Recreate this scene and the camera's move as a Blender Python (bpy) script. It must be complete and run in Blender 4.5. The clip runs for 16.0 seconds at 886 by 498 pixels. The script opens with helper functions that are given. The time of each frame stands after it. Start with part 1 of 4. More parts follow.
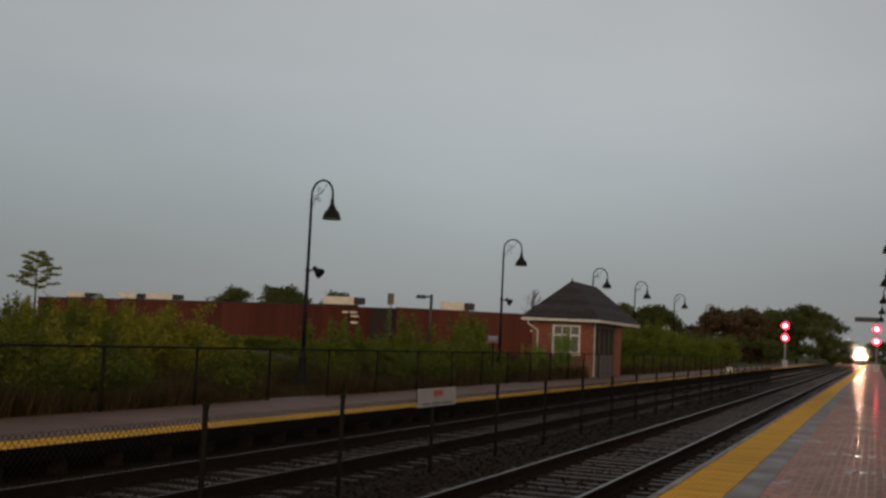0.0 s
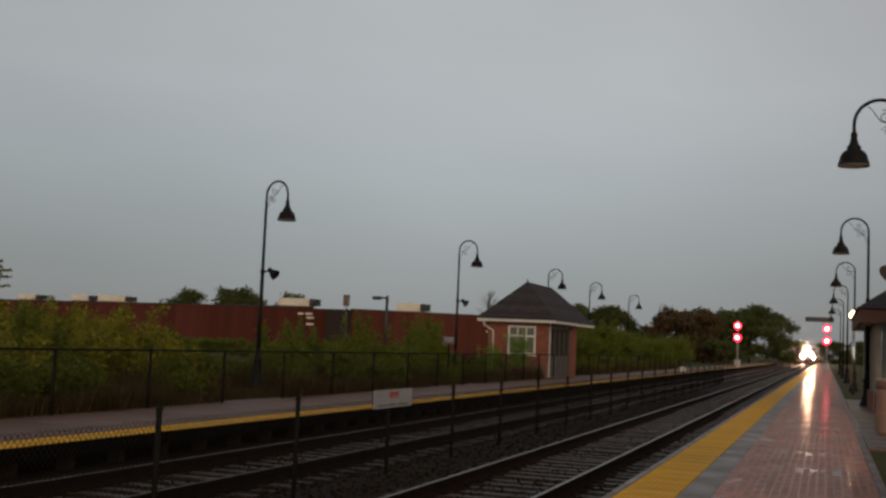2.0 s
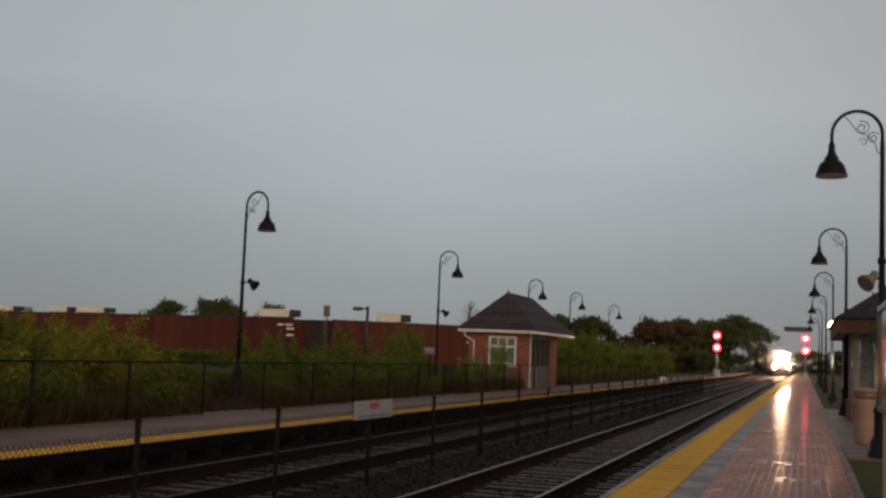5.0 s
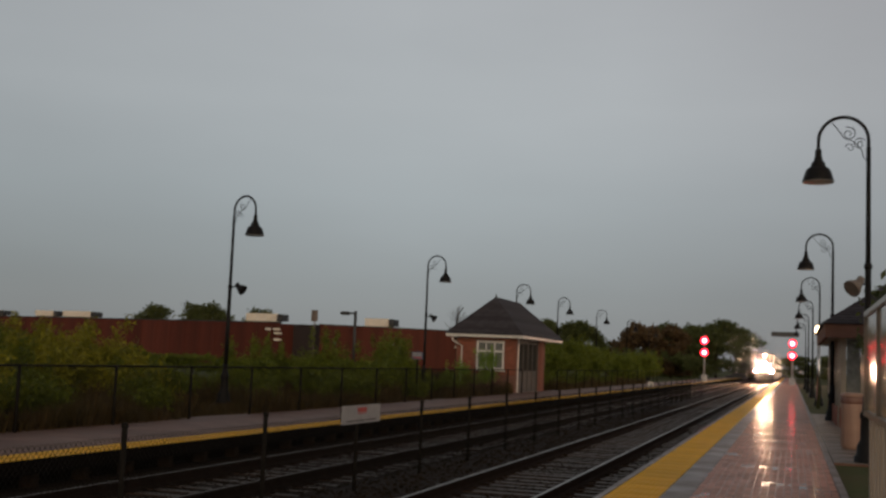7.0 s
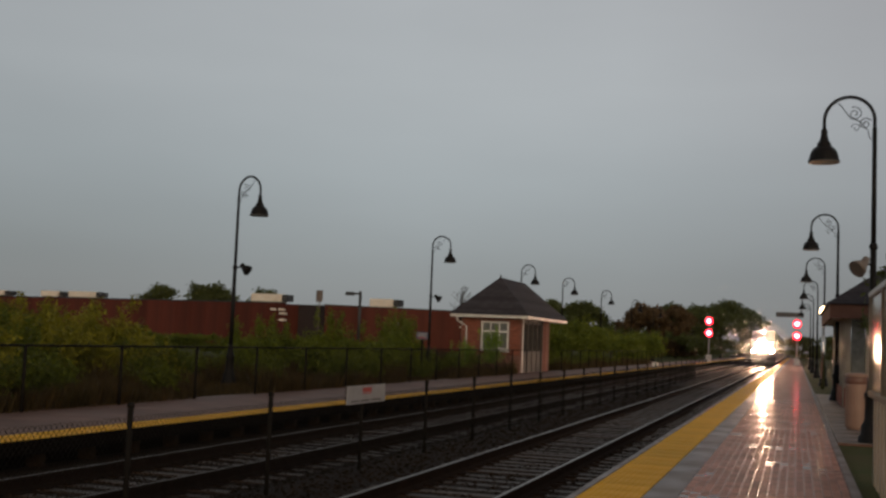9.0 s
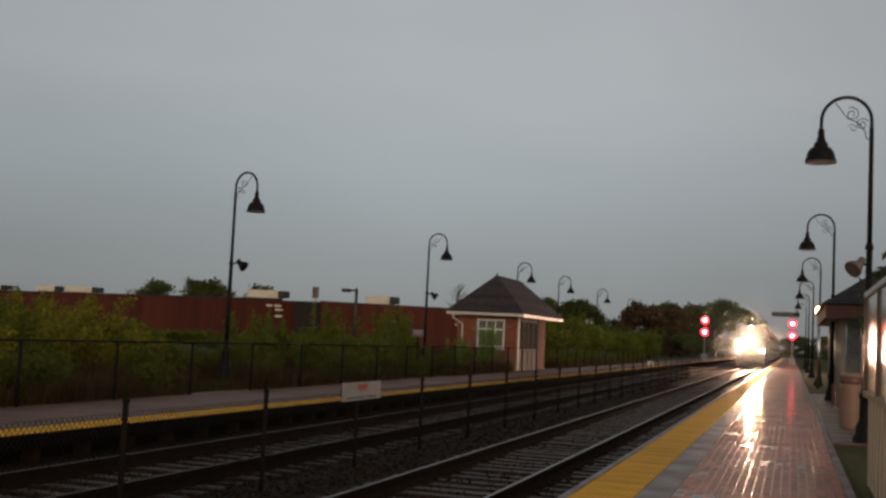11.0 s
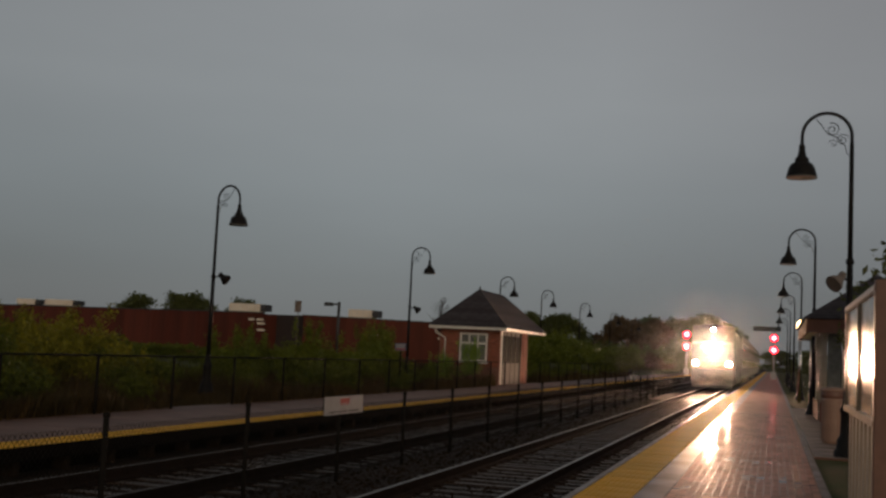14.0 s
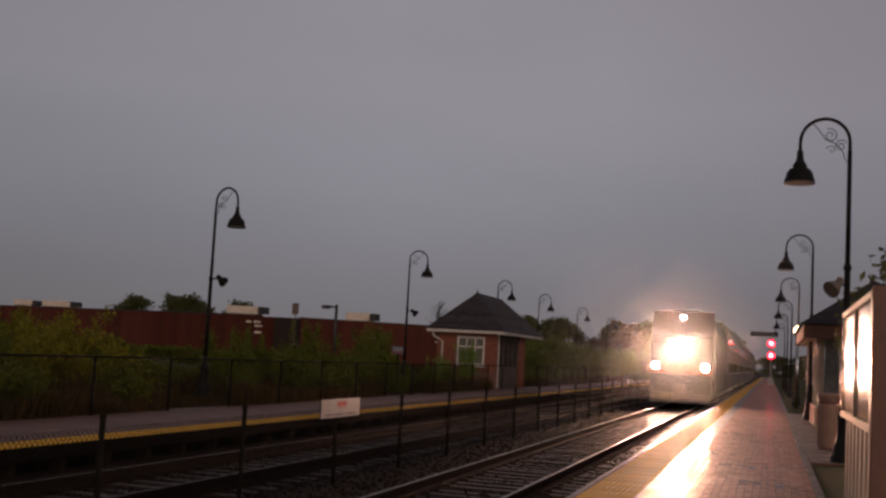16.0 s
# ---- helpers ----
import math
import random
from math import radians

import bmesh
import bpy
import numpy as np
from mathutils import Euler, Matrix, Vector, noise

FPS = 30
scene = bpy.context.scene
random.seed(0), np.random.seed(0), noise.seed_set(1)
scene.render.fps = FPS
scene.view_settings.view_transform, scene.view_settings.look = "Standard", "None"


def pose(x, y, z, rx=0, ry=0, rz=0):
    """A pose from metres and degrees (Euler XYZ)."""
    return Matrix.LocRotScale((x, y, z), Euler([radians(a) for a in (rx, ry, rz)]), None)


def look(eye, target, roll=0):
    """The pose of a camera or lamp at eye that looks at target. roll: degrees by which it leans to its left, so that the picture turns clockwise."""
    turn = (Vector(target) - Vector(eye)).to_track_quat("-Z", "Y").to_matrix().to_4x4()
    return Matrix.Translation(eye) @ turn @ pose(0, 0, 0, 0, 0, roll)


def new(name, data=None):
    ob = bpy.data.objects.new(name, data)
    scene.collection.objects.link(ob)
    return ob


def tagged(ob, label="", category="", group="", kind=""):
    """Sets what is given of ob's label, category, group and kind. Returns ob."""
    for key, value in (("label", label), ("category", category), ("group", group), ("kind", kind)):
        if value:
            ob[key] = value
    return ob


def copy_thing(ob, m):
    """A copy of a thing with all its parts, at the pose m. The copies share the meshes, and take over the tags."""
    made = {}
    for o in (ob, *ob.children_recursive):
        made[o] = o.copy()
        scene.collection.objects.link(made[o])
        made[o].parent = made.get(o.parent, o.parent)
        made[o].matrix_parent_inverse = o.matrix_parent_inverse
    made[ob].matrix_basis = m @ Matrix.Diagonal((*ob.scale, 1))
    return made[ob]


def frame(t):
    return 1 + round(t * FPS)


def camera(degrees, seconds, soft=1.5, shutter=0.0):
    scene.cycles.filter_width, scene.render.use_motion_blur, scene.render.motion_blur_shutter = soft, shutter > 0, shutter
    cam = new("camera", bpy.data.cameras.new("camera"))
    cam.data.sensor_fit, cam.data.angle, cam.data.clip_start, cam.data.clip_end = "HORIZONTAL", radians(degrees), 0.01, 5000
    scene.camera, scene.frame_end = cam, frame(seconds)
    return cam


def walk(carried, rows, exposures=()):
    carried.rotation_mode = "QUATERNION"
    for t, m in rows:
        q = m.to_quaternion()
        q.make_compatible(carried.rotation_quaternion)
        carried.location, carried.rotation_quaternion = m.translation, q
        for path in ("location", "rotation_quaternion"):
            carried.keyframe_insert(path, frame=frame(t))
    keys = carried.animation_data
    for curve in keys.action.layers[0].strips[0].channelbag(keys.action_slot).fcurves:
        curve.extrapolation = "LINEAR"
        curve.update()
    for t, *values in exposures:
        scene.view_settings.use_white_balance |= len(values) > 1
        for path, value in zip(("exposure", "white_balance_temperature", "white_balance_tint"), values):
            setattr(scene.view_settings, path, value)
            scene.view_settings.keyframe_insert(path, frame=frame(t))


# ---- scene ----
cam = camera(42.96, 16.0, soft=2.7)
EYE = (0.0, 0.0, 1.63)
# seconds, yaw, pitch, roll of a camera turned by hand on the platform
PATH = [
    (0, 20.95, 4.53, -2.68),
    (0.5, 20.74, 4.49, -2.75),
    (1, 19.86, 4.53, -2.63),
    (1.5, 19.12, 4.58, -2.49),
    (2, 18.71, 4.69, -2.44),
    (2.5, 18.48, 4.88, -2.49),
    (3, 18.32, 5.06, -2.45),
    (3.5, 18.23, 5.16, -2.44),
    (6, 17.36, 5.44, -2.08),
    (6.5, 17.31, 5.68, -1.98),
    (7, 17.11, 5.53, -2.34),
    (7.5, 16.71, 5.36, -2.40),
    (8, 16.82, 5.02, -2.28),
    (8.5, 17.29, 4.60, -2.30),
    (11, 17.14, 4.40, -2.74),
    (11.5, 17.02, 4.45, -3.13),
    (12, 16.80, 4.54, -3.11),
    (12.5, 16.72, 4.59, -2.81),
    (13, 16.71, 4.77, -2.57),
    (13.5, 16.40, 5.07, -2.75),
    (14, 16.26, 5.15, -2.80),
    (14.5, 16.21, 5.12, -2.87),
    (15, 16.08, 5.15, -2.95),
    (15.5, 16.17, 5.16, -3.05),
    (16, 16.12, 5.33, -3.12),
]
EXPOSURES = [(0, 0.0, 6590, 10), (3.5, 0.05, 6580, 10), (6, 0.02, 6530, 10), (7, -0.08, 6530, 10), (8.5, -0.08, 6530, 10), (11, -0.1, 6530, 10), (12, -0.28, 6530, 10), (13, -0.4, 6530, 10), (14, -0.72, 6530, 10), (15.5, -0.86, 6530, 10), (15.9, -0.9, 6530, 10), (16, -0.78, 6650, 28)]
walk(cam, [(t, pose(*EYE, 90 + p, r, y)) for t, y, p, r in PATH], EXPOSURES)

# ---- sky and light ----
def make_world():
    w = bpy.data.worlds.new("overcast_sky")
    scene.world = w
    w.use_nodes = True
    nt = w.node_tree
    nt.nodes.clear()
    out = nt.nodes.new("ShaderNodeOutputWorld")
    bg = nt.nodes.new("ShaderNodeBackground")
    tc = nt.nodes.new("ShaderNodeTexCoord")
    sep = nt.nodes.new("ShaderNodeSeparateXYZ")
    ramp = nt.nodes.new("ShaderNodeValToRGB")
    el = ramp.color_ramp.elements
    el[0].position, el[0].color = 0.0, (0.22, 0.236, 0.252, 1)
    el[1].position, el[1].color = 1.0, (0.15, 0.151, 0.153, 1)
    for pos, col in ((0.06, (0.25, 0.272, 0.289, 1)), (0.14, (0.338, 0.37, 0.387, 1)), (0.22, (0.405, 0.432, 0.447, 1)), (0.34, (0.398, 0.415, 0.43, 1)), (0.52, (0.22, 0.224, 0.227, 1))):
        e = el.new(pos)
        e.color = col
    nz = nt.nodes.new("ShaderNodeTexNoise")
    nz.inputs["Scale"].default_value, nz.inputs["Detail"].default_value = 2.2, 4.0
    mp = nt.nodes.new("ShaderNodeMapping")
    mp.inputs["Scale"].default_value = (1.0, 1.0, 3.5)
    mr = nt.nodes.new("ShaderNodeMapRange")
    mr.inputs["From Min"].default_value, mr.inputs["From Max"].default_value = 0.3, 0.7
    mr.inputs["To Min"].default_value, mr.inputs["To Max"].default_value = 0.95, 1.05
    mul = nt.nodes.new("ShaderNodeVectorMath")
    mul.operation = "SCALE"
    # a thin share of clear-sky colour behind the cloud
    sky = nt.nodes.new("ShaderNodeTexSky")
    sky.sky_type, sky.sun_disc = "NISHITA", False
    sky.sun_elevation, sky.sun_rotation = radians(11), radians(153)
    mix = nt.nodes.new("ShaderNodeMix")
    mix.data_type, mix.blend_type = "RGBA", "ADD"
    mix.inputs["Factor"].default_value = 0.006
    L = nt.links.new
    L(tc.outputs["Generated"], sep.inputs[0])
    L(sep.outputs["Z"], ramp.inputs["Fac"])
    L(tc.outputs["Generated"], mp.inputs["Vector"])
    L(mp.outputs[0], nz.inputs["Vector"])
    L(nz.outputs["Fac"], mr.inputs["Value"])
    L(ramp.outputs["Color"], mul.inputs[0])
    L(mr.outputs[0], mul.inputs["Scale"])
    # the cloud is thinner, and so brighter, ahead of the platform than to either side
    fac = nt.nodes.new("ShaderNodeMapRange")
    fac.inputs["From Min"].default_value, fac.inputs["From Max"].default_value = -1.0, 1.0
    side = nt.nodes.new("ShaderNodeValToRGB")
    se = side.color_ramp.elements
    se[0].position, se[0].color = 0.1, (0.82, 0.82, 0.82, 1)
    se[1].position, se[1].color = 0.62, (0.86, 0.83, 0.83, 1)
    for pos, g in ((0.2, (0.89, 0.89, 0.89, 1)), (0.27, (0.98, 0.98, 0.98, 1)), (0.34, (1.05, 1.05, 1.05, 1)), (0.43, (1.02, 1.01, 1.01, 1)), (0.52, (0.9, 0.87, 0.87, 1))):
        e = se.new(pos)
        e.color = g
    times = nt.nodes.new("ShaderNodeVectorMath")
    times.operation = "MULTIPLY"
    L(sep.outputs["X"], fac.inputs["Value"])
    L(fac.outputs[0], side.inputs["Fac"])
    L(mul.outputs[0], times.inputs[0])
    L(side.outputs["Color"], times.inputs[1])
    L(times.outputs[0], mix.inputs["A"])
    L(sky.outputs[0], mix.inputs["B"])
    L(mix.outputs["Result"], bg.inputs["Color"])
    bg.inputs["Strength"].default_value = 1.0
    L(bg.outputs[0], out.inputs["Surface"])
    sun = new("sun", bpy.data.lights.new("sun", "SUN"))
    sun.data.energy, sun.data.angle, sun.data.color = 1.1, radians(35), (1.0, 0.74, 0.48)
    sun.matrix_world = look((30, -60, 13), (0, 0, 0))


make_world()


# ---- materials ----
def surf(name, col, col2=None, rough=0.7, metal=0.0, scale=6.0, fine=60.0, bump=0.15, vary=0.0, spec=0.5, stretch=(1, 1, 1), rvar=0.0, island=False, coat=0.0, dist=0.02):
    """A worn surface: two colours blended by a coarse and a fine noise, with relief."""
    m = bpy.data.materials.new(name)
    m.use_nodes = True
    nt = m.node_tree
    b = nt.nodes["Principled BSDF"]
    L = nt.links.new
    tc = nt.nodes.new("ShaderNodeTexCoord")
    mp = nt.nodes.new("ShaderNodeMapping")
    mp.inputs["Scale"].default_value = stretch
    L(tc.outputs["Object"], mp.inputs["Vector"])
    n1 = nt.nodes.new("ShaderNodeTexNoise")
    n1.inputs["Scale"].default_value, n1.inputs["Detail"].default_value = scale, 5.0
    n2 = nt.nodes.new("ShaderNodeTexNoise")
    n2.inputs["Scale"].default_value, n2.inputs["Detail"].default_value = fine, 3.0
    L(mp.outputs[0], n1.inputs["Vector"])
    L(mp.outputs[0], n2.inputs["Vector"])
    add = nt.nodes.new("ShaderNodeMath")
    add.operation = "MULTIPLY_ADD"
    L(n2.outputs["Fac"], add.inputs[0])
    add.inputs[1].default_value = 0.45
    L(n1.outputs["Fac"], add.inputs[2])
    mr = nt.nodes.new("ShaderNodeMapRange")
    mr.inputs["From Min"].default_value, mr.inputs["From Max"].default_value = 0.5, 0.95
    L(add.outputs[0], mr.inputs["Value"])
    mix = nt.nodes.new("ShaderNodeMix")
    mix.data_type = "RGBA"
    L(mr.outputs[0], mix.inputs["Factor"])
    mix.inputs["A"].default_value = (*col, 1)
    mix.inputs["B"].default_value = (*(col2 or [c * 0.7 for c in col]), 1)
    last = mix.outputs["Result"]
    if vary:
        if island:
            src = nt.nodes.new("ShaderNodeNewGeometry").outputs["Random Per Island"]
        else:
            src = nt.nodes.new("ShaderNodeObjectInfo").outputs["Random"]
        r = nt.nodes.new("ShaderNodeMapRange")
        r.inputs["To Min"].default_value, r.inputs["To Max"].default_value = 1 - vary, 1 + vary
        L(src, r.inputs["Value"])
        v = nt.nodes.new("ShaderNodeVectorMath")
        v.operation = "SCALE"
        L(last, v.inputs[0])
        L(r.outputs[0], v.inputs["Scale"])
        last = v.outputs[0]
    L(last, b.inputs["Base Color"])
    b.inputs["Roughness"].default_value = rough
    if rvar:
        rr = nt.nodes.new("ShaderNodeMapRange")
        rr.inputs["From Min"].default_value, rr.inputs["From Max"].default_value = 0.35, 0.65
        rr.inputs["To Min"].default_value, rr.inputs["To Max"].default_value = max(0.03, rough - rvar), min(1, rough + rvar)
        L(n1.outputs["Fac"], rr.inputs["Value"])
        L(rr.outputs[0], b.inputs["Roughness"])
    b.inputs["Metallic"].default_value = metal
    b.inputs["Specular IOR Level"].default_value = spec
    b.inputs["Coat Weight"].default_value = coat
    b.inputs["Coat Roughness"].default_value = 0.08
    if bump:
        bp = nt.nodes.new("ShaderNodeBump")
        bp.inputs["Strength"].default_value, bp.inputs["Distance"].default_value = bump, dist
        L(add.outputs[0], bp.inputs["Height"])
        L(bp.outputs[0], b.inputs["Normal"])
    return m


def glow(name, col, strength):
    m = bpy.data.materials.new(name)
    m.use_nodes = True
    b = m.node_tree.nodes["Principled BSDF"]
    b.inputs["Base Color"].default_value = (*col, 1)
    b.inputs["Emission Color"].default_value = (*col, 1)
    b.inputs["Emission Strength"].default_value = strength
    return m


def leafy(name, col, col2, vary=0.35):
    m = surf(name, col, col2, rough=0.55, scale=1.2, fine=9, bump=0.0, vary=vary, island=True, spec=0.25)
    b = m.node_tree.nodes["Principled BSDF"]
    nt = m.node_tree
    tr = nt.nodes.new("ShaderNodeBsdfTranslucent")
    tr.inputs["Color"].default_value = (*[c * 1.2 for c in col], 1)
    mx = nt.nodes.new("ShaderNodeMixShader")
    mx.inputs[0].default_value = 0.25
    nt.links.new(b.outputs[0], mx.inputs[1])
    nt.links.new(tr.outputs[0], mx.inputs[2])
    nt.links.new(mx.outputs[0], nt.nodes["Material Output"].inputs["Surface"])
    return m


M = {}
M["grass"] = surf("wet_grass", (0.05, 0.07, 0.02), (0.09, 0.075, 0.035), rough=0.95, scale=0.7, fine=14, bump=0.6, dist=0.05, spec=0.08)
M["ballast"] = surf("ballast_bed", (0.028, 0.02, 0.014), (0.014, 0.01, 0.007), rough=0.75, scale=3, fine=22, bump=1.0, dist=0.06, spec=0.05)
M["stone"] = surf("ballast_stone", (0.028, 0.019, 0.013), (0.014, 0.0098, 0.007), rough=0.85, vary=0.5, island=True, bump=0.2, spec=0.05)
M["tie"] = surf("creosoted_timber", (0.043, 0.03, 0.022), (0.07, 0.05, 0.038), rough=0.5, scale=3, fine=40, bump=0.4, vary=0.3, stretch=(0.3, 6, 6), rvar=0.1, spec=0.15)
M["rail_head"] = surf("polished_rail_head", (0.17, 0.14, 0.115), (0.1, 0.08, 0.065), rough=0.32, metal=0.9, scale=2, fine=30, bump=0.05, stretch=(8, 0.3, 1))
M["rail_head_dull"] = surf("dull_rail_head", (0.1, 0.075, 0.06), (0.06, 0.045, 0.036), rough=0.5, metal=0.6, scale=2, fine=30, bump=0.08)
M["clouded"] = surf("clouded_grey_glazing", (0.065, 0.06, 0.052), (0.042, 0.039, 0.034), rough=0.9, scale=1.5, fine=6, spec=0.02, bump=0.0)
M["trim_grey"] = surf("weathered_grey_trim", (0.1, 0.084, 0.068), (0.07, 0.06, 0.05), rough=0.7, scale=3, fine=30, bump=0.08)
M["rail_side"] = surf("rusted_rail", (0.02, 0.012, 0.0085), (0.012, 0.0075, 0.0055), rough=0.9, bump=0.3, spec=0.06)
M["concrete"] = surf("damp_concrete", (0.21, 0.16, 0.14), (0.145, 0.112, 0.098), rough=0.45, scale=1.3, fine=18, bump=0.22, rvar=0.1, spec=0.12, coat=0.06)
# near-black concrete: the shade below the far deck is put into its colour
M["concrete_shade"] = surf("shade_black_concrete", (0.0075, 0.006, 0.005), (0.0045, 0.0036, 0.003), spec=0.03, rough=0.95, scale=1.5, fine=25, bump=0.3)
M["flag"] = surf("worn_concrete_flag", (0.24, 0.19, 0.165), (0.13, 0.105, 0.09), rough=0.5, scale=1.1, fine=22, bump=0.2, vary=0.25, rvar=0.15, spec=0.25)
M["brown_board"] = surf("brown_painted_board", (0.2, 0.105, 0.08), (0.15, 0.08, 0.06), rough=0.85, scale=2, fine=30, bump=0.1, spec=0.06)
M["yellow"] = surf("yellow_tactile_paving", (0.84, 0.46, 0.02), (0.7, 0.36, 0.02), rough=0.6, scale=1.5, fine=30, bump=0.1, vary=0.08, rvar=0.1, spec=0.1)
M["paver"] = surf("wet_brick_paver", (0.5, 0.225, 0.16), (0.36, 0.165, 0.12), rough=0.62, scale=2.0, fine=40, bump=0.25, vary=0.25, rvar=0.1, spec=0.12, coat=0.1)
M["paver_joint"] = surf("wet_paver_joint", (0.16, 0.085, 0.065), (0.11, 0.06, 0.045), rough=0.18, scale=2.5, fine=50, bump=0.06, spec=0.22)
M["paver_far"] = surf("brick_paved_surface", (0.47, 0.21, 0.15), (0.34, 0.155, 0.115), rough=0.62, spec=0.12, scale=1.6, fine=30, bump=0.25, rvar=0.1, dist=0.01, coat=0.1)
M["far_deck"] = surf("far_platform_paving", (0.225, 0.14, 0.115), (0.155, 0.1, 0.083), rough=0.6, scale=1.2, fine=30, bump=0.15, vary=0.12, spec=0.1)
M["black_iron"] = surf("black_painted_iron", (0.009, 0.009, 0.0095), (0.015, 0.0135, 0.013), rough=0.55, scale=8, fine=60, bump=0.08, spec=0.14)
# grey-brown horn colour, made paler to include the light on its front
M["horn_grey_lit"] = surf("grey_brown_lit_paint", (0.2, 0.165, 0.14), (0.14, 0.115, 0.1), rough=0.5, bump=0.05)
M["fence"] = surf("black_vinyl_fence", (0.012, 0.011, 0.01), (0.018, 0.016, 0.014), rough=0.85, bump=0.1, spec=0.05)
M["lamp_inside"] = surf("lamp_reflector", (0.16, 0.155, 0.15), rough=0.35, bump=0.05)
M["white_paint"] = surf("white_paint", (0.75, 0.73, 0.69), (0.6, 0.58, 0.54), rough=0.45, scale=2, fine=30, bump=0.08)
M["brick"] = surf("red_brick", (0.30, 0.10, 0.06), (0.21, 0.075, 0.05), rough=0.75, scale=3, fine=40, bump=0.3, vary=0.22, spec=0.15)
M["mortar"] = surf("brick_mortar", (0.24, 0.13, 0.1), (0.17, 0.09, 0.07), rough=0.85, bump=0.3, spec=0.1)
M["shingle"] = surf("grey_asphalt_shingle", (0.062, 0.056, 0.062), (0.04, 0.036, 0.041), rough=0.8, scale=4, fine=60, bump=0.3, vary=0.25, spec=0.15)
M["rust_wall"] = surf("brown_metal_siding", (0.125, 0.034, 0.022), (0.085, 0.026, 0.018), rough=0.6, scale=0.25, fine=3, bump=0.1, vary=0.14, stretch=(3, 3, 0.25), spec=0.1)
M["dark_bay"] = surf("dark_loading_bay", (0.03, 0.018, 0.017), rough=0.8)
M["hvac"] = surf("cream_sheet_metal", (0.85, 0.79, 0.68), (0.66, 0.58, 0.47), rough=0.5, scale=1, fine=8)
M["dark_metal"] = surf("dark_metal", (0.05, 0.05, 0.05), (0.03, 0.03, 0.03), rough=0.5)
M["bark"] = surf("bark", (0.06, 0.045, 0.035), (0.03, 0.024, 0.02), rough=0.9, scale=8, fine=40, bump=0.6, spec=0.1)
M["leaf_a"] = leafy("green_leaves", (0.11, 0.13, 0.011), (0.06, 0.078, 0.009))
M["leaf_b"] = leafy("yellow_green_leaves", (0.22, 0.2, 0.016), (0.13, 0.13, 0.012))
M["leaf_e"] = leafy("fresh_green_leaves", (0.2, 0.3, 0.04), (0.12, 0.2, 0.03))
M["leaf_c"] = leafy("dark_tree_leaves", (0.1, 0.115, 0.035), (0.06, 0.075, 0.024))
M["leaf_d"] = leafy("reddish_dark_leaves", (0.13, 0.078, 0.036), (0.08, 0.056, 0.026))
M["leaf_f"] = leafy("soft_green_leaves", (0.14, 0.17, 0.016), (0.08, 0.1, 0.012))
M["leaf_g"] = leafy("pale_green_leaves", (0.24, 0.26, 0.09), (0.16, 0.18, 0.06))
M["weed"] = leafy("weed_stalks", (0.07, 0.042, 0.014), (0.045, 0.036, 0.01))
M["red_light"] = glow("red_signal_light", (1.0, 0.006, 0.02), 16.0)
M["red_core"] = glow("signal_light_core", (1.0, 0.5, 0.55), 7.0)
M["headlight"] = glow("headlight_lens", (1.0, 0.6, 0.38), 13000.0)
M["ditch"] = glow("ditch_light_lens", (1.0, 0.58, 0.36), 9000.0)
# emission that stands in for a reflected headlight glint, no lamp of the station
M["glint_glow"] = glow("reflected_glint_glow", (1.0, 0.62, 0.3), 14.0)
M["sign_white"] = surf("white_sign_face", (0.38, 0.375, 0.385), (0.3, 0.295, 0.3), rough=0.4, bump=0.03)
M["sign_red"] = surf("red_sign_ink", (0.5, 0.07, 0.06), rough=0.5, bump=0)
M["sign_ink"] = surf("dark_sign_ink", (0.12, 0.11, 0.11), rough=0.5, bump=0)
M["sign_blue"] = surf("dark_blue_sign_face", (0.1, 0.11, 0.17), rough=0.5, bump=0)
M["bronze"] = surf("bronze_frame", (0.32, 0.25, 0.18), (0.22, 0.17, 0.12), rough=0.3, metal=0.8, bump=0.05)
M["board_glass"] = surf("poster_glazing", (0.5, 0.38, 0.25), (0.36, 0.27, 0.18), rough=0.15, scale=1.0, fine=5, bump=0.05, spec=0.5, coat=0.15, stretch=(1, 3, 0.4))
M["beige_panel"] = surf("beige_metal_post", (0.42, 0.35, 0.27), (0.33, 0.27, 0.2), rough=0.4, scale=2, fine=20, bump=0.06)
M["window"] = surf("dark_window_glass", (0.05, 0.055, 0.055), rough=0.06, spec=0.9, bump=0.0)
M["curtain_glass"] = surf("pale_window_glass", (0.2, 0.2, 0.18), (0.1, 0.105, 0.095), rough=0.12, scale=1.5, fine=6, spec=0.8, bump=0.0)
M["train_paint"] = surf("train_blue_grey_paint", (0.02, 0.021, 0.028), (0.014, 0.015, 0.02), rough=0.5, bump=0.03, spec=0.12)
M["train_orange"] = surf("train_orange_band", (0.16, 0.05, 0.02), rough=0.5, bump=0.02, spec=0.12)
M["steel"] = surf("corrugated_stainless_steel", (0.07, 0.066, 0.062), (0.045, 0.042, 0.04), rough=0.5, metal=0.5, bump=0.05)
M["asphalt"] = surf("asphalt", (0.05, 0.05, 0.052), (0.035, 0.035, 0.036), rough=0.5, bump=0.3)
M["car_paint"] = surf("dark_grey_car_paint", (0.09, 0.085, 0.085), rough=0.25, metal=0.4, bump=0, coat=0.8)
M["rubber"] = surf("black_rubber", (0.02, 0.02, 0.02), rough=0.8)
# half-clear drops that scatter the headlights, added to imitate their glare
M["glare_drop"] = surf("glare_drop_film", (0.9, 0.9, 0.9), rough=0.3, bump=0.0)
wet = M["glare_drop"].node_tree
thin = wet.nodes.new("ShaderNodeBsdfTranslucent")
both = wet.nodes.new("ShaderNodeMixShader")
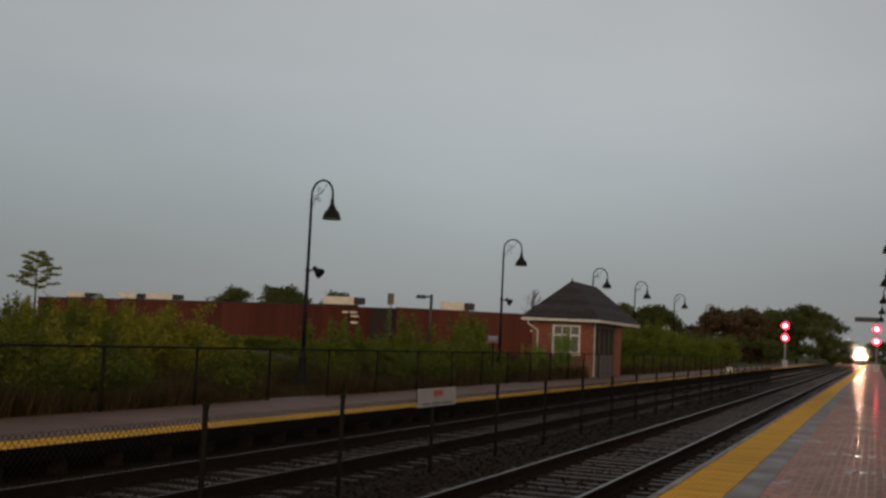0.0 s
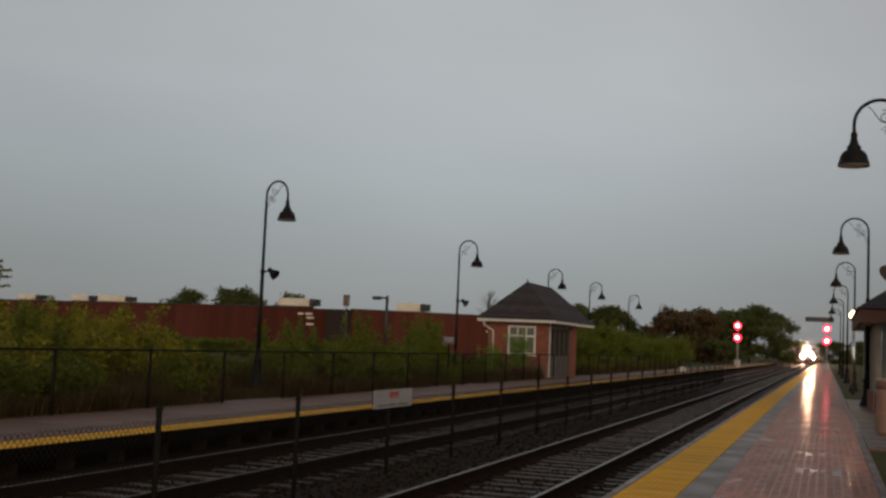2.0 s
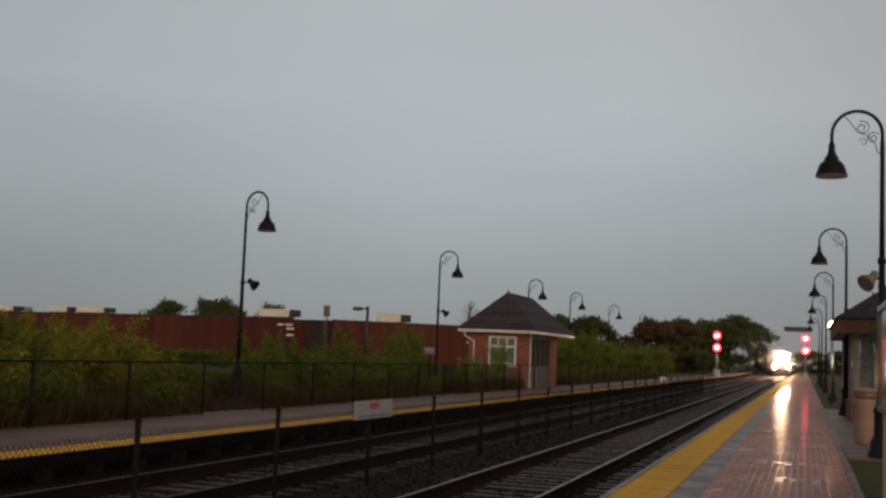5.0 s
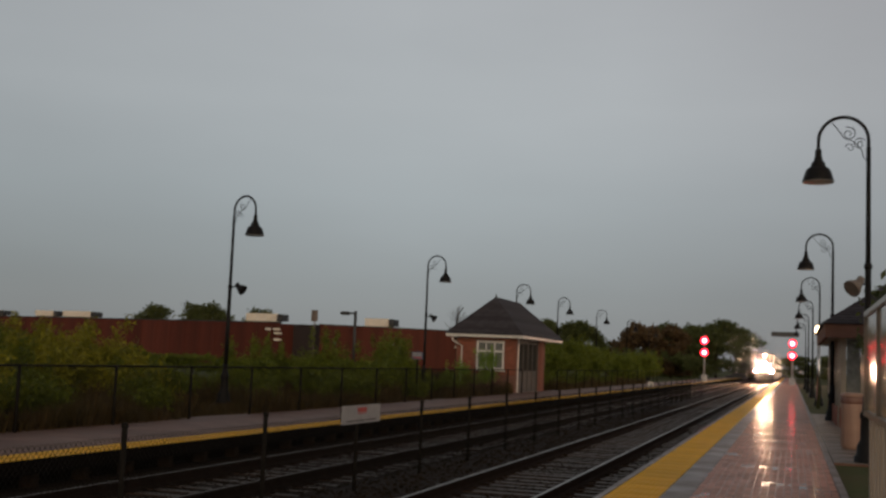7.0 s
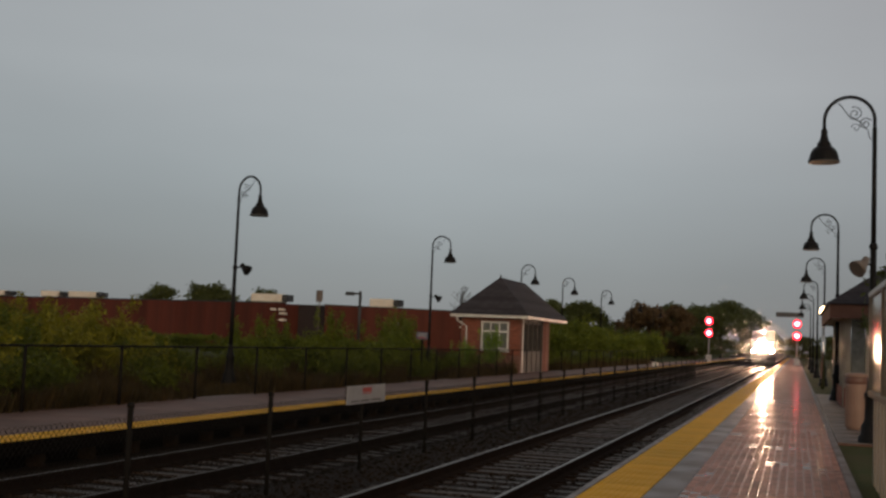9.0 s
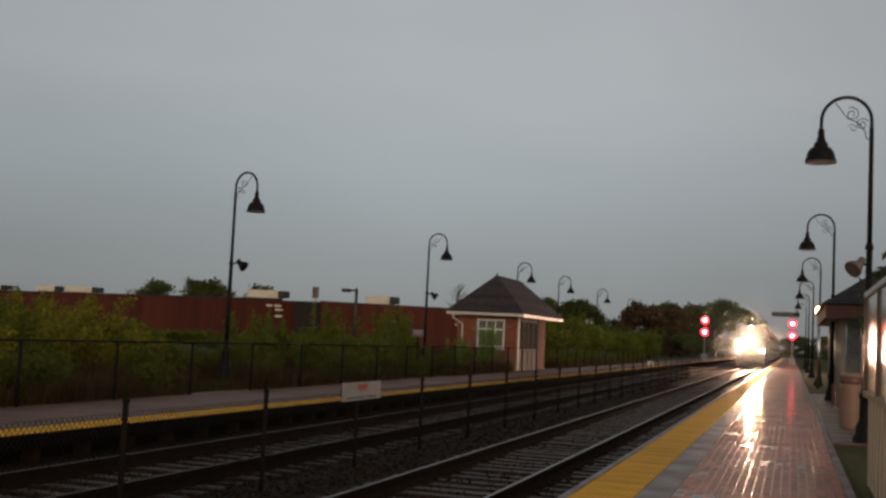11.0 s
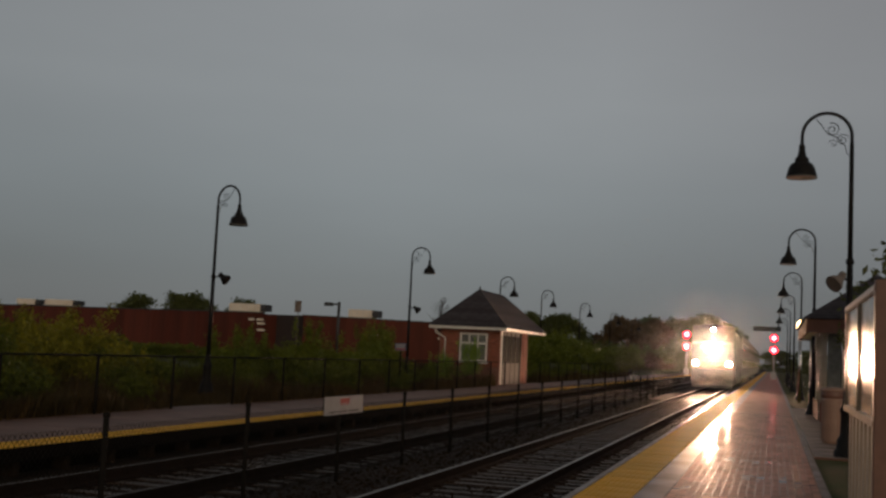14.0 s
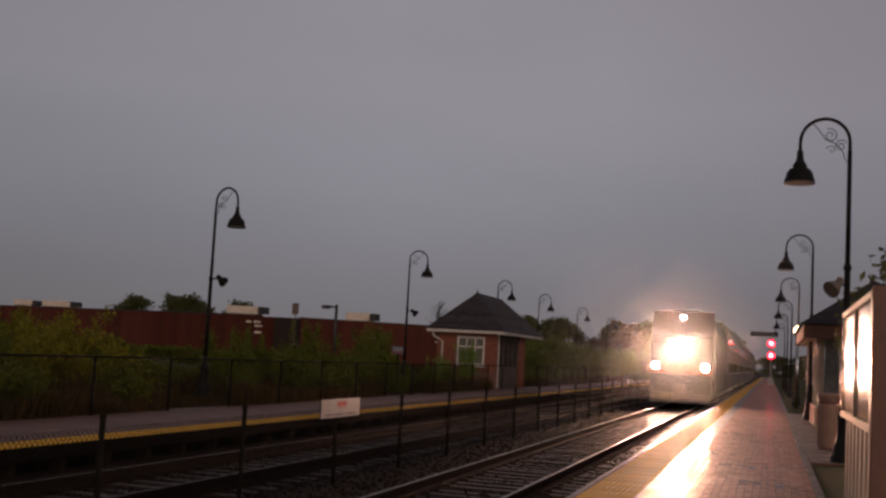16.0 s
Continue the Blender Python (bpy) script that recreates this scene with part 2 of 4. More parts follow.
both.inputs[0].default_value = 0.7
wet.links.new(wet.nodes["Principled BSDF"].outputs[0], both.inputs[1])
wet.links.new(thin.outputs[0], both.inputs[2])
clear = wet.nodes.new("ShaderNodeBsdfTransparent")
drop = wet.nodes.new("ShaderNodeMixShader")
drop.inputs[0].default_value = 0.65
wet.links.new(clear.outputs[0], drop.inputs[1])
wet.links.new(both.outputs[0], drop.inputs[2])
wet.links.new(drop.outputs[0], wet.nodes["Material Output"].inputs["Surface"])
M["polished"] = surf("polished_steel_pole", (0.7, 0.68, 0.65), rough=0.24, metal=1.0, bump=0.02)
M["bin_tan"] = surf("tan_painted_metal", (0.33, 0.2, 0.145), (0.24, 0.145, 0.105), rough=0.5, scale=3, fine=30, bump=0.08)
M["trash"] = surf("brown_litter_bin", (0.19, 0.09, 0.065), (0.14, 0.07, 0.05), rough=0.45, bump=0.1)


# ---- mesh helpers ----
def box(bm, x0, x1, y0, y1, z0, z1, bevel=0.0):
    r = bmesh.ops.create_cube(bm, size=1.0)
    for v in r["verts"]:
        v.co = Vector(((x0 + x1) / 2 + v.co.x * (x1 - x0), (y0 + y1) / 2 + v.co.y * (y1 - y0), (z0 + z1) / 2 + v.co.z * (z1 - z0)))
    if bevel:
        es = list({e for v in r["verts"] for e in v.link_edges})
        bmesh.ops.bevel(bm, geom=es, offset=bevel, segments=2, affect="EDGES")
    return bm


def boxed(*a, bevel=0.0):
    return box(bmesh.new(), *a, bevel=bevel)


def tube(bm, pts, radii, n=8, cap=True):
    """A round bar through pts; radii: one number or one for each point."""
    pts = [Vector(p) for p in pts]
    if not isinstance(radii, (list, tuple)):
        radii = [radii] * len(pts)
    rings = []
    side = None
    for i, p in enumerate(pts):
        d = (pts[min(i + 1, len(pts) - 1)] - pts[max(i - 1, 0)]).normalized()
        if side is None:
            side = d.orthogonal().normalized()
        side = (side - d * side.dot(d)).normalized()
        up = d.cross(side)
        rings.append([bm.verts.new(p + (side * math.cos(2 * math.pi * k / n) + up * math.sin(2 * math.pi * k / n)) * radii[i]) for k in range(n)])
    for a, b in zip(rings, rings[1:]):
        for k in range(n):
            f = bm.faces.new((a[k], a[(k + 1) % n], b[(k + 1) % n], b[k]))
            f.smooth = n > 5
    if cap:
        bm.faces.new(list(reversed(rings[0])))
        bm.faces.new(rings[-1])
    return bm


def lathe(bm, prof, n=16, at=(0, 0, 0), smooth=True):
    """Turns (radius, height) pairs round the z axis."""
    at = Vector(at)
    rings = []
    for r, z in prof:
        rings.append([bm.verts.new(at + Vector((r * math.cos(2 * math.pi * k / n), r * math.sin(2 * math.pi * k / n), z))) for k in range(n)])
    for a, b in zip(rings, rings[1:]):
        for k in range(n):
            f = bm.faces.new((a[k], a[(k + 1) % n], b[(k + 1) % n], b[k]))
            f.smooth = smooth
    bm.faces.new(list(reversed(rings[0])))
    bm.faces.new(rings[-1])
    return bm


def disc(bm, c, r, axis="y", n=20, depth=0.03):
    """A short round plate whose axis is x, y or z."""
    c = Vector(c)
    d = Vector({"x": (1, 0, 0), "y": (0, 1, 0), "z": (0, 0, 1)}[axis]) * depth / 2
    return tube(bm, [c - d, c + d], r, n)


def prism(bm, outline, axis, a, b):
    """An outline of (u, v) pairs drawn out along an axis from a to b; u, v are the other two axes in order."""
    def place(u, v, w):
        return {"x": (w, u, v), "y": (u, w, v), "z": (u, v, w)}[axis]
    lo = [bm.verts.new(place(u, v, a)) for u, v in outline]
    hi = [bm.verts.new(place(u, v, b)) for u, v in outline]
    bm.faces.new(lo)
    bm.faces.new(list(reversed(hi)))
    for k in range(len(lo)):
        j = (k + 1) % len(lo)
        bm.faces.new((lo[j], lo[k], hi[k], hi[j]))
    bmesh.ops.recalc_face_normals(bm, faces=bm.faces)
    return bm


def mesh_of(bm, name, mat):
    me = bpy.data.meshes.new(name)
    bm.normal_update()
    bm.to_mesh(me)
    bm.free()
    me.materials.append(mat)
    return me


def part(name, bm, mat, parent, label="", at=None):
    """Links a bmesh (or a shared mesh) as one mesh object under a thing or a part."""
    me = bm if isinstance(bm, bpy.types.Mesh) else mesh_of(bm, name, mat)
    ob = new(name, me)
    ob.parent = parent
    if at is not None:
        ob.matrix_basis = at
    if label:
        ob["label"] = label
    return ob


def thing(name, label, category, at=(0, 0, 0), group="", kind="", rz=0):
    ob = new(name)
    ob.empty_display_size = 0.2
    ob.matrix_basis = pose(*at, 0, 0, rz)
    return tagged(ob, label, category, group, kind)


def solid(name, bm, mat, label, category, kind="", at=(0, 0, 0), group=""):
    ob = new(name, mesh_of(bm, name, mat))
    ob.matrix_basis = pose(*at)
    return tagged(ob, label, category, group, kind)


# ---- ground, tracks and platforms ----
TRACK_NEAR, TRACK_FAR, RAIL_TOP = -4.07, -7.93, -0.20
FENCE_X, MID_X = -13.2, -6.2


def ground():
    prof = [(-900, -0.45), (-60, -0.45), (-13.75, -0.4), (-13.55, -0.46), (0.45, -0.46), (0.62, -0.05), (40, -0.02), (900, -0.02)]
    bm = bmesh.new()
    ys = [-300, -30, 0, 30, 60, 100, 150, 250, 500, 2500]
    grid = [[bm.verts.new((x, y, z)) for x, z in prof] for y in ys]
    for a, b in zip(grid, grid[1:]):
        for k in range(len(prof) - 1):
            bm.faces.new((a[k], a[k + 1], b[k + 1], b[k]))
    solid("ground", bm, M["grass"], "wet dark grass and earth reaching the horizon", "ground", "structure")
    bm = bmesh.new()
    prof = [(-10.46, -0.44), (-9.3, -0.39), (-2.75, -0.39), (-2.33, -0.44)]
    a = [bm.verts.new((x, -60, z)) for x, z in prof]
    b = [bm.verts.new((x, 900, z)) for x, z in prof]
    for k in range(3):
        bm.faces.new((a[k], a[k + 1], b[k + 1], b[k]))
    solid("ballast_bed", bm, M["ballast"], "dark wet crushed stone ballast under the tracks", "ballast", "structure")


def rail_mesh(x, y0, y1, which):
    web = [(-0.07, -0.17), (0.07, -0.17), (0.07, -0.155), (0.012, -0.13), (0.012, -0.045), (0.034, -0.035), (0.036, -0.012), (0.033, -0.004), (0.024, -0.002), (-0.024, -0.002), (-0.033, -0.004), (-0.036, -0.012), (-0.034, -0.035), (-0.012, -0.045), (-0.012, -0.13), (-0.07, -0.155)]
    head = [(-0.023, -0.002), (0.023, -0.002), (0.019, 0.0), (-0.019, 0.0)]
    return prism(bmesh.new(), [(x + u, v) for u, v in (web if which == "web" else head)], "y", y0, y1)


def track(cx, label):
    t = thing("railway_track", label, "track", (cx, 0, RAIL_TOP), kind="structure", group="railway tracks")
    for s in (-0.753, 0.753):
        r = part("rail", rail_mesh(s, -40, 900, "web"), M["rail_side"], t, "rusted steel rail")
        part("rail_head", rail_mesh(s, -40, 900, "head"), M["rail_head" if cx > -5 else "rail_head_dull"], r, "worn rail head")
    return t


def sleepers(t):
    me = mesh_of(boxed(-1.3, 1.3, -0.115, 0.115, -0.33, -0.172, bevel=0.012), "sleeper", M["tie"])
    plate = mesh_of(box(boxed(-0.93, -0.6, -0.1, 0.1, -0.172, -0.156), 0.6, 0.93, -0.1, 0.1, -0.172, -0.156), "tie_plate", M["rail_side"])
    rnd = random.Random(4)
    for k in range(150):
        y = 7.0 + 0.52 * k + rnd.uniform(-0.03, 0.03)
        s = part("sleeper", me, None, t, at=pose(rnd.uniform(-0.04, 0.04), y, rnd.uniform(-0.012, 0.004), 0, 0, rnd.uniform(-0.8, 0.8)))
        if k < 60:
            part("tie_plate", plate, None, s)
    bm = bmesh.new()
    for k in range(150):
        y = 85 + 0.52 * k
        box(bm, -1.3, 1.3, y - 0.115, y + 0.115, -0.33, -0.172)
    tagged(part("far_sleepers", bm, M["tie"], t), kind="stuff")


def ballast_stones():
    """Loose crushed stones lying on the bed, between and beside the sleepers."""
    rnd = np.random.default_rng(3)
    base = np.array([(1, 0, 0), (-1, 0, 0), (0, 1, 0), (0, -1, 0), (0, 0, 1), (0, 0, -1)], float)
    tri = np.array([(0, 2, 4), (2, 1, 4), (1, 3, 4), (3, 0, 4), (2, 0, 5), (1, 2, 5), (3, 1, 5), (0, 3, 5)])
    n = 30000
    y = 8 + 52 * rnd.random(n) ** 1.6
    x = rnd.uniform(-9.4, -2.65, n)
    keep = np.ones(n, bool)
    for c in (TRACK_NEAR - 0.753, TRACK_NEAR + 0.753, TRACK_FAR - 0.753, TRACK_FAR + 0.753):
        keep &= abs(x - c) > 0.09
    x, y = x[keep], y[keep]
    n = len(x)
    size = rnd.uniform(0.016, 0.04, n)
    z = np.full(n, -0.393) + rnd.uniform(-0.01, 0.012, n)
    v = base[None] * size[:, None, None] * rnd.uniform(0.6, 1.3, (n, 6, 1))
    ang = rnd.uniform(0, 6.28, n)
    c, s = np.cos(ang)[:, None], np.sin(ang)[:, None]
    v = np.stack([v[..., 0] * c - v[..., 1] * s, v[..., 0] * s + v[..., 1] * c, v[..., 2] * 0.8], -1)
    v += np.stack([x, y, z], -1)[:, None]
    f = tri[None] + 6 * np.arange(n)[:, None, None]
    me = bpy.data.meshes.new("ballast_stones")
    me.from_pydata(v.reshape(-1, 3).tolist(), [], f.reshape(-1, 3).tolist())
    me.materials.append(M["stone"])
    tagged(new("ballast_stones", me), "loose dark grey crushed stones between the rails", "stones", kind="stuff")


EDGE, YEL0, YEL1, STRIP, RIGHT = -2.32, -2.21, -1.58, -1.22, 0.70


def near_platform():
    p = thing("platform_near", "wet brick-paved station platform with a yellow tactile edge", "platform", kind="structure")
    part("concrete_edge", boxed(EDGE, YEL0 - 0.004, -40, 330, -0.46, 0.0, bevel=0.012), M["concrete"], p, "pale concrete edge beam")
    part("base_slab", boxed(YEL0 - 0.002, RIGHT - 0.06, -40, 330, -0.46, -0.035), M["paver_joint"], p)
    part("concrete_band", boxed(YEL1 + 0.004, STRIP, -40, 330, -0.034, -0.002, bevel=0.006), M["concrete"], p, "smooth wet grey concrete band")
    part("kerb", boxed(RIGHT - 0.058, RIGHT + 0.06, -40, 330, -0.46, 0.004, bevel=0.012), M["concrete"], p, "concrete kerb along the grass")
    part("far_paving", boxed(STRIP + 0.004, RIGHT - 0.062, 40, 330, -0.034, -0.003), M["paver_far"], p)
    part("hidden_paving", boxed(STRIP + 0.004, RIGHT - 0.062, -40, 11.0, -0.034, -0.003), M["paver_far"], p)
    part("far_yellow_strip", boxed(YEL0, YEL1, 75, 330, -0.034, 0.003), M["yellow"], p)
    part("hidden_yellow_strip", boxed(YEL0, YEL1, -40, 10.4, -0.034, 0.003), M["yellow"], p)
    return p


def far_platform():
    p = thing("platform_far", "low paved platform with yellow tactile edge beyond the tracks", "platform", kind="structure")
    part("deck", boxed(-13.55, -10.66, -40, 330, -0.2, -0.004), M["far_deck"], p, "greyish brown paved deck")
    # beam face and base carry the under-deck shade as a near-black colour
    part("edge_beam", boxed(-10.07, -9.98, -40, 330, -0.2, 0.0, bevel=0.01), M["concrete_shade"], p)
    part("back_wall", boxed(-13.5, -10.45, -40, 330, -0.46, -0.204), M["concrete_shade"], p, "recessed base under the deck, coloured near black for shade")
    part("far_yellow_strip", boxed(-10.65, -10.074, 70, 330, -0.2, 0.003), M["yellow"], p)
    part("hidden_yellow_strip", boxed(-10.65, -10.074, -40, 6.0, -0.2, 0.003), M["yellow"], p)
    post = mesh_of(boxed(-0.12, 0.12, -0.07, 0.07, -0.46, -0.2, bevel=0.01), "support_post", M["stone"])
    for k in range(70):
        part("support_post", post, None, p, at=pose(-10.32, 7.7 + 1.22 * k, 0))
    return p


def dome_tile(w, l, nx, ny):
    bm = boxed(-w / 2, w / 2, -l / 2, l / 2, -0.03, 0.0)
    for i in range(nx):
        for j in range(ny):
            x, y = -w / 2 + (i + 0.5) * w / nx, -l / 2 + (j + 0.5) * l / ny
            a = [bm.verts.new((x + dx * 0.018, y + dy * 0.018, 0.0005)) for dx, dy in ((-1, -1), (1, -1), (1, 1), (-1, 1))]
            b = [bm.verts.new((x + dx * 0.009, y + dy * 0.009, 0.004)) for dx, dy in ((-1, -1), (1, -1), (1, 1), (-1, 1))]
            bm.faces.new(b)
            for k in range(4):
                bm.faces.new((a[k], a[(k + 1) % 4], b[(k + 1) % 4], b[k]))
    return bm


def platform_pieces(near, far):
    rnd = random.Random(11)
    tile = mesh_of(dome_tile(0.624, 0.608, 9, 9), "tactile_tile", M["yellow"])
    for k in range(106):
        part("tactile_tile", tile, None, near, at=pose((YEL0 + YEL1) / 2, 10.7 + 0.61 * k, rnd.uniform(0.0, 0.004)))
    tile = mesh_of(dome_tile(0.572, 0.608, 6, 6), "tactile_tile", M["yellow"])
    for k in range(106):
        part("tactile_tile", tile, None, far, at=pose(-10.362, 6.3 + 0.61 * k, rnd.uniform(0.0, 0.004)))
    part("joint_bed", boxed(STRIP + 0.004, RIGHT - 0.062, 11.002, 39.998, -0.034, -0.0048), M["paver_joint"], near)
    # pavers laid lengthwise: columns a tenth of a metre wide whose long joints run down the platform
    x0, l = STRIP + 0.006, 0.2
    cols = 18
    wide = (RIGHT - 0.064 - x0) / cols
    hx, hy = wide / 2 - 0.0035, l / 2 - 0.0025
    me = mesh_of(boxed(-hx, hx, -hy, hy, -0.035, 0.0), "paver", M["paver"])
    made = 0
    vs, fs = [], []
    cube = [(-1, -1, -1), (1, -1, -1), (1, 1, -1), (-1, 1, -1), (-1, -1, 1), (1, -1, 1), (1, 1, 1), (-1, 1, 1)]
    quads = [(4, 5, 6, 7), (0, 1, 5, 4), (1, 2, 6, 5), (2, 3, 7, 6), (3, 0, 4, 7)]
    for r in range(143):
        for c in range(cols):
            x, y = x0 + (c + 0.5) * wide, 11.12 + l * r + (l / 2 if c % 2 else 0.0)
            # the bed has settled in slow waves
            sag = 0.0013 * math.sin(y * 2.1 + 0.7 * math.sin(y * 0.9)) * math.cos(x * 1.3 + y * 0.35)
            z = -0.003 + sag + rnd.uniform(-0.0012, 0.0012)
            tx, ty = rnd.uniform(-0.25, 0.25) + 0.3 * math.cos(y * 2.1), rnd.uniform(-0.35, 0.35)
            if 13.0 < y and made < 300:
                part("paver", me, None, near, at=pose(x, y, z, tx, ty, rnd.uniform(-0.4, 0.4)))
                made += 1
            else:
                n = len(vs)
                for a, b, d in cube:
                    vs.append((x + a * hx, y + b * hy, z - 0.017 + d * 0.017 - a * hx * math.radians(ty) + b * hy * math.radians(tx)))
                fs.extend([tuple(n + k for k in q) for q in quads])
    mp = bpy.data.meshes.new("brick_pavers")
    mp.from_pydata(vs, [], fs)
    mp.materials.append(M["paver_rest"])
    ob = new("brick_pavers", mp)
    ob.parent = near
    tagged(ob, kind="stuff")
    # deck slabs of the far platform
    slab = mesh_of(boxed(-0.945, 0.945, -0.595, 0.595, -0.02, 0.0), "paving_slab", M["far_deck"])
    for k in range(50):
        part("paving_slab", slab, None, far, at=pose(-11.61, 8 + 1.2 * k, rnd.uniform(-0.002, 0.002)))


M["paver_rest"] = surf("wet_brick_pavers_joined", (0.5, 0.225, 0.16), (0.36, 0.165, 0.12), rough=0.62, scale=2.0, fine=40, bump=0.25, vary=0.25, rvar=0.1, spec=0.12, island=True, coat=0.1)

ground()
near_track = track(TRACK_NEAR, "straight railway track with shiny rails beside the platform")
far_track = track(TRACK_FAR, "second railway track beyond the fence between tracks")
near_plat = near_platform()
far_plat = far_platform()


# ---- fences ----
def wire_panel(y0, y1, z0, z1, pitch, r):
    """Diamond wire mesh in the plane x = 0."""
    bm = bmesh.new()
    h = z1 - z0
    for s in (1, -1):
        k = y0 - h
        while k < y1 + h:
            # each wire is clipped to the panel
            ya, za, yb, zb = k, z0, k + s * h, z1
            lo, hi = max(0, min((y0 - ya) / (yb - ya), (y1 - ya) / (yb - ya))), min(1, max((y0 - ya) / (yb - ya), (y1 - ya) / (yb - ya)))
            if hi > lo:
                p = Vector((0.002 * s, ya + (yb - ya) * lo, za + (zb - za) * lo))
                q = Vector((0.002 * s, ya + (yb - ya) * hi, za + (zb - za) * hi))
                tube(bm, [p, q], r, 3, cap=False)
            k += pitch
    return bm


def middle_fence():
    """Posts and wire mesh between the two tracks, one bay after another."""
    post = bmesh.new()
    tube(post, [(0, 0, -0.45), (0, 0, 0.84)], 0.03, 8)
    lathe(post, [(0.037, 0.0), (0.037, 0.03), (0.016, 0.045)], 8, at=(0, 0, 0.83))
    post = mesh_of(post, "post", M["fence"])
    f = thing("track_fence", "black chain-link fence standing between the two tracks", "fence", (MID_X, 0, 0))
    for k in range(26):
        y = 6.6 + 3.1 * k
        part("post", post, None, f, at=pose(0, y, 0))
        if k < 22:
            part("wire_mesh", wire_panel(y + 0.03, y + 3.07, -0.3, 0.74, 0.075 if k < 8 else 0.15, 0.003 if k < 8 else 0.0035), M["fence"], f)
    return f


def back_fence():
    post = mesh_of(tube(bmesh.new(), [(0, 0, -0.05), (0, 0, 1.2)], 0.032, 8), "post", M["fence"])
    f = thing("platform_fence", "black chain-link fence along the back of the platform", "fence", (FENCE_X, 0, 0))
    ys = [y for y in (8.0 + 3.05 * k for k in range(37)) if not 58.5 < y < 64.5]
    for y in ys:
        part("post", post, None, f, at=pose(0, y, 0))
        if any(abs(v - y - 3.05) < 0.01 for v in ys):
            part("top_rail", tube(bmesh.new(), [(0, y, 1.19), (0, y + 3.05, 1.19)], 0.022, 6), M["fence"], f)
            if y < 52:
                part("wire_mesh", wire_panel(y + 0.03, y + 3.02, 0.04, 1.17, 0.1, 0.0024), M["fence"], f)
    return f


middle_fence()
back_fence()


# ---- street lamps ----
def spiral(bm, c, r, turns, start, r_bar, sgn=1):
    pts = []
    for k in range(22):
        u = k / 21
        a = start + sgn * turns * 2 * math.pi * u
        q = r * (1 - 0.85 * u)
        pts.append((c[0] + q * math.cos(a), 0, c[1] + q * math.sin(a)))
    tube(bm, pts, r_bar, 5)


def lamp_post(side):
    """A crook-necked lamp, arm towards +x for side 1. Its foot is at the origin."""
    s = side
    lamp = thing("platform_lamp", "black iron crook-neck platform lamp with a bell shade", "lamp", group="platform lamps")
    bm = bmesh.new()
    lathe(bm, [(0.26, -0.14), (0.26, -0.06), (0.24, 0.0), (0.24, 0.1), (0.2, 0.14), (0.19, 0.3), (0.16, 0.36), (0.13, 0.42), (0.12, 0.8), (0.14, 0.84), (0.14, 0.9), (0.1, 0.96), (0.075, 1.25)], 14)
    part("base", bm, M["black_iron"], lamp)
    bm = bmesh.new()
    tube(bm, [(0, 0, 1.2), (0, 0, 3.7)], [0.07, 0.058], 12)
    lathe(bm, [(0.075, 0.0), (0.08, 0.05), (0.06, 0.12)], 12, at=(0, 0, 3.65))
    tube(bm, [(0, 0, 3.7), (0, 0, 6.0)], [0.05, 0.042], 12)
    part("pole", bm, M["black_iron"], lamp)
    R = 0.46
    pts = [(0, 0, 5.95)] + [(s * (R - R * math.cos(a)), 0, 6.15 + R * math.sin(a)) for a in [math.pi * k / 16 for k in range(17)]] + [(s * 2 * R, 0, 5.98)]
    part("crook", tube(bmesh.new(), pts, 0.034, 10), M["black_iron"], lamp)
    bm = bmesh.new()
    spiral(bm, (s * 0.36, 6.28), 0.14, 1.6, 2.0, 0.009, s)
    spiral(bm, (s * 0.17, 6.08), 0.12, 1.6, 0.5, 0.009, -s)
    spiral(bm, (s * 0.34, 6.0), 0.09, 1.2, 3.0, 0.007, s)
    tube(bm, [(s * 0.02, 0, 5.75), (s * 0.1, 0, 5.82), (s * 0.12, 0, 5.95), (s * 0.28, 0, 6.13), (s * 0.45, 0, 6.2), (s * 0.6, 0, 6.42), (s * 0.68, 0, 6.5)], 0.009, 5)
    part("scrollwork", bm, M["black_iron"], lamp, "curled wrought-iron scrolls")
    bm = bmesh.new()
    shade = [(0.05, 0.0), (0.065, -0.06), (0.06, -0.12), (0.09, -0.24), (0.13, -0.28), (0.135, -0.32), (0.13, -0.345), (0.2, -0.385), (0.245, -0.455), (0.268, -0.54), (0.285, -0.6), (0.3, -0.63), (0.285, -0.635), (0.25, -0.56), (0.18, -0.46)]
    lathe(bm, shade, 20, at=(s * 2 * R, 0, 5.99))
    sh = part("shade", bm, M["black_iron"], lamp, "black bell-shaped metal shade")
    part("rim", lathe(bmesh.new(), [(0.285, 0), (0.296, 0.0), (0.298, 0.025), (0.287, 0.025)], 20, at=(s * 2 * R, 0, 5.99 - 0.665)), M["lamp_inside"], sh, "pale rim")
    return lamp


def loudspeaker(at, rz, paint="black_iron"):
    h = thing("loudspeaker", "black horn loudspeaker clamped to a lamp pole", "loudspeaker", at, group="loudspeakers", rz=rz)
    bm = bmesh.new()
    tube(bm, [(0, 0, 0), (0.18, 0, 0.0)], 0.022, 8)
    part("bracket", bm, M["black_iron"], h)
    bm = bmesh.new()
    tube(bm, [(0.16, -0.02, 0.1), (0.2, 0, 0.05), (0.26, 0.0, -0.01), (0.36, 0, -0.08), (0.42, 0, -0.12)], [0.07, 0.075, 0.09, 0.16, 0.175], 14)
    part("horn", bm, M[paint], h)
    return h


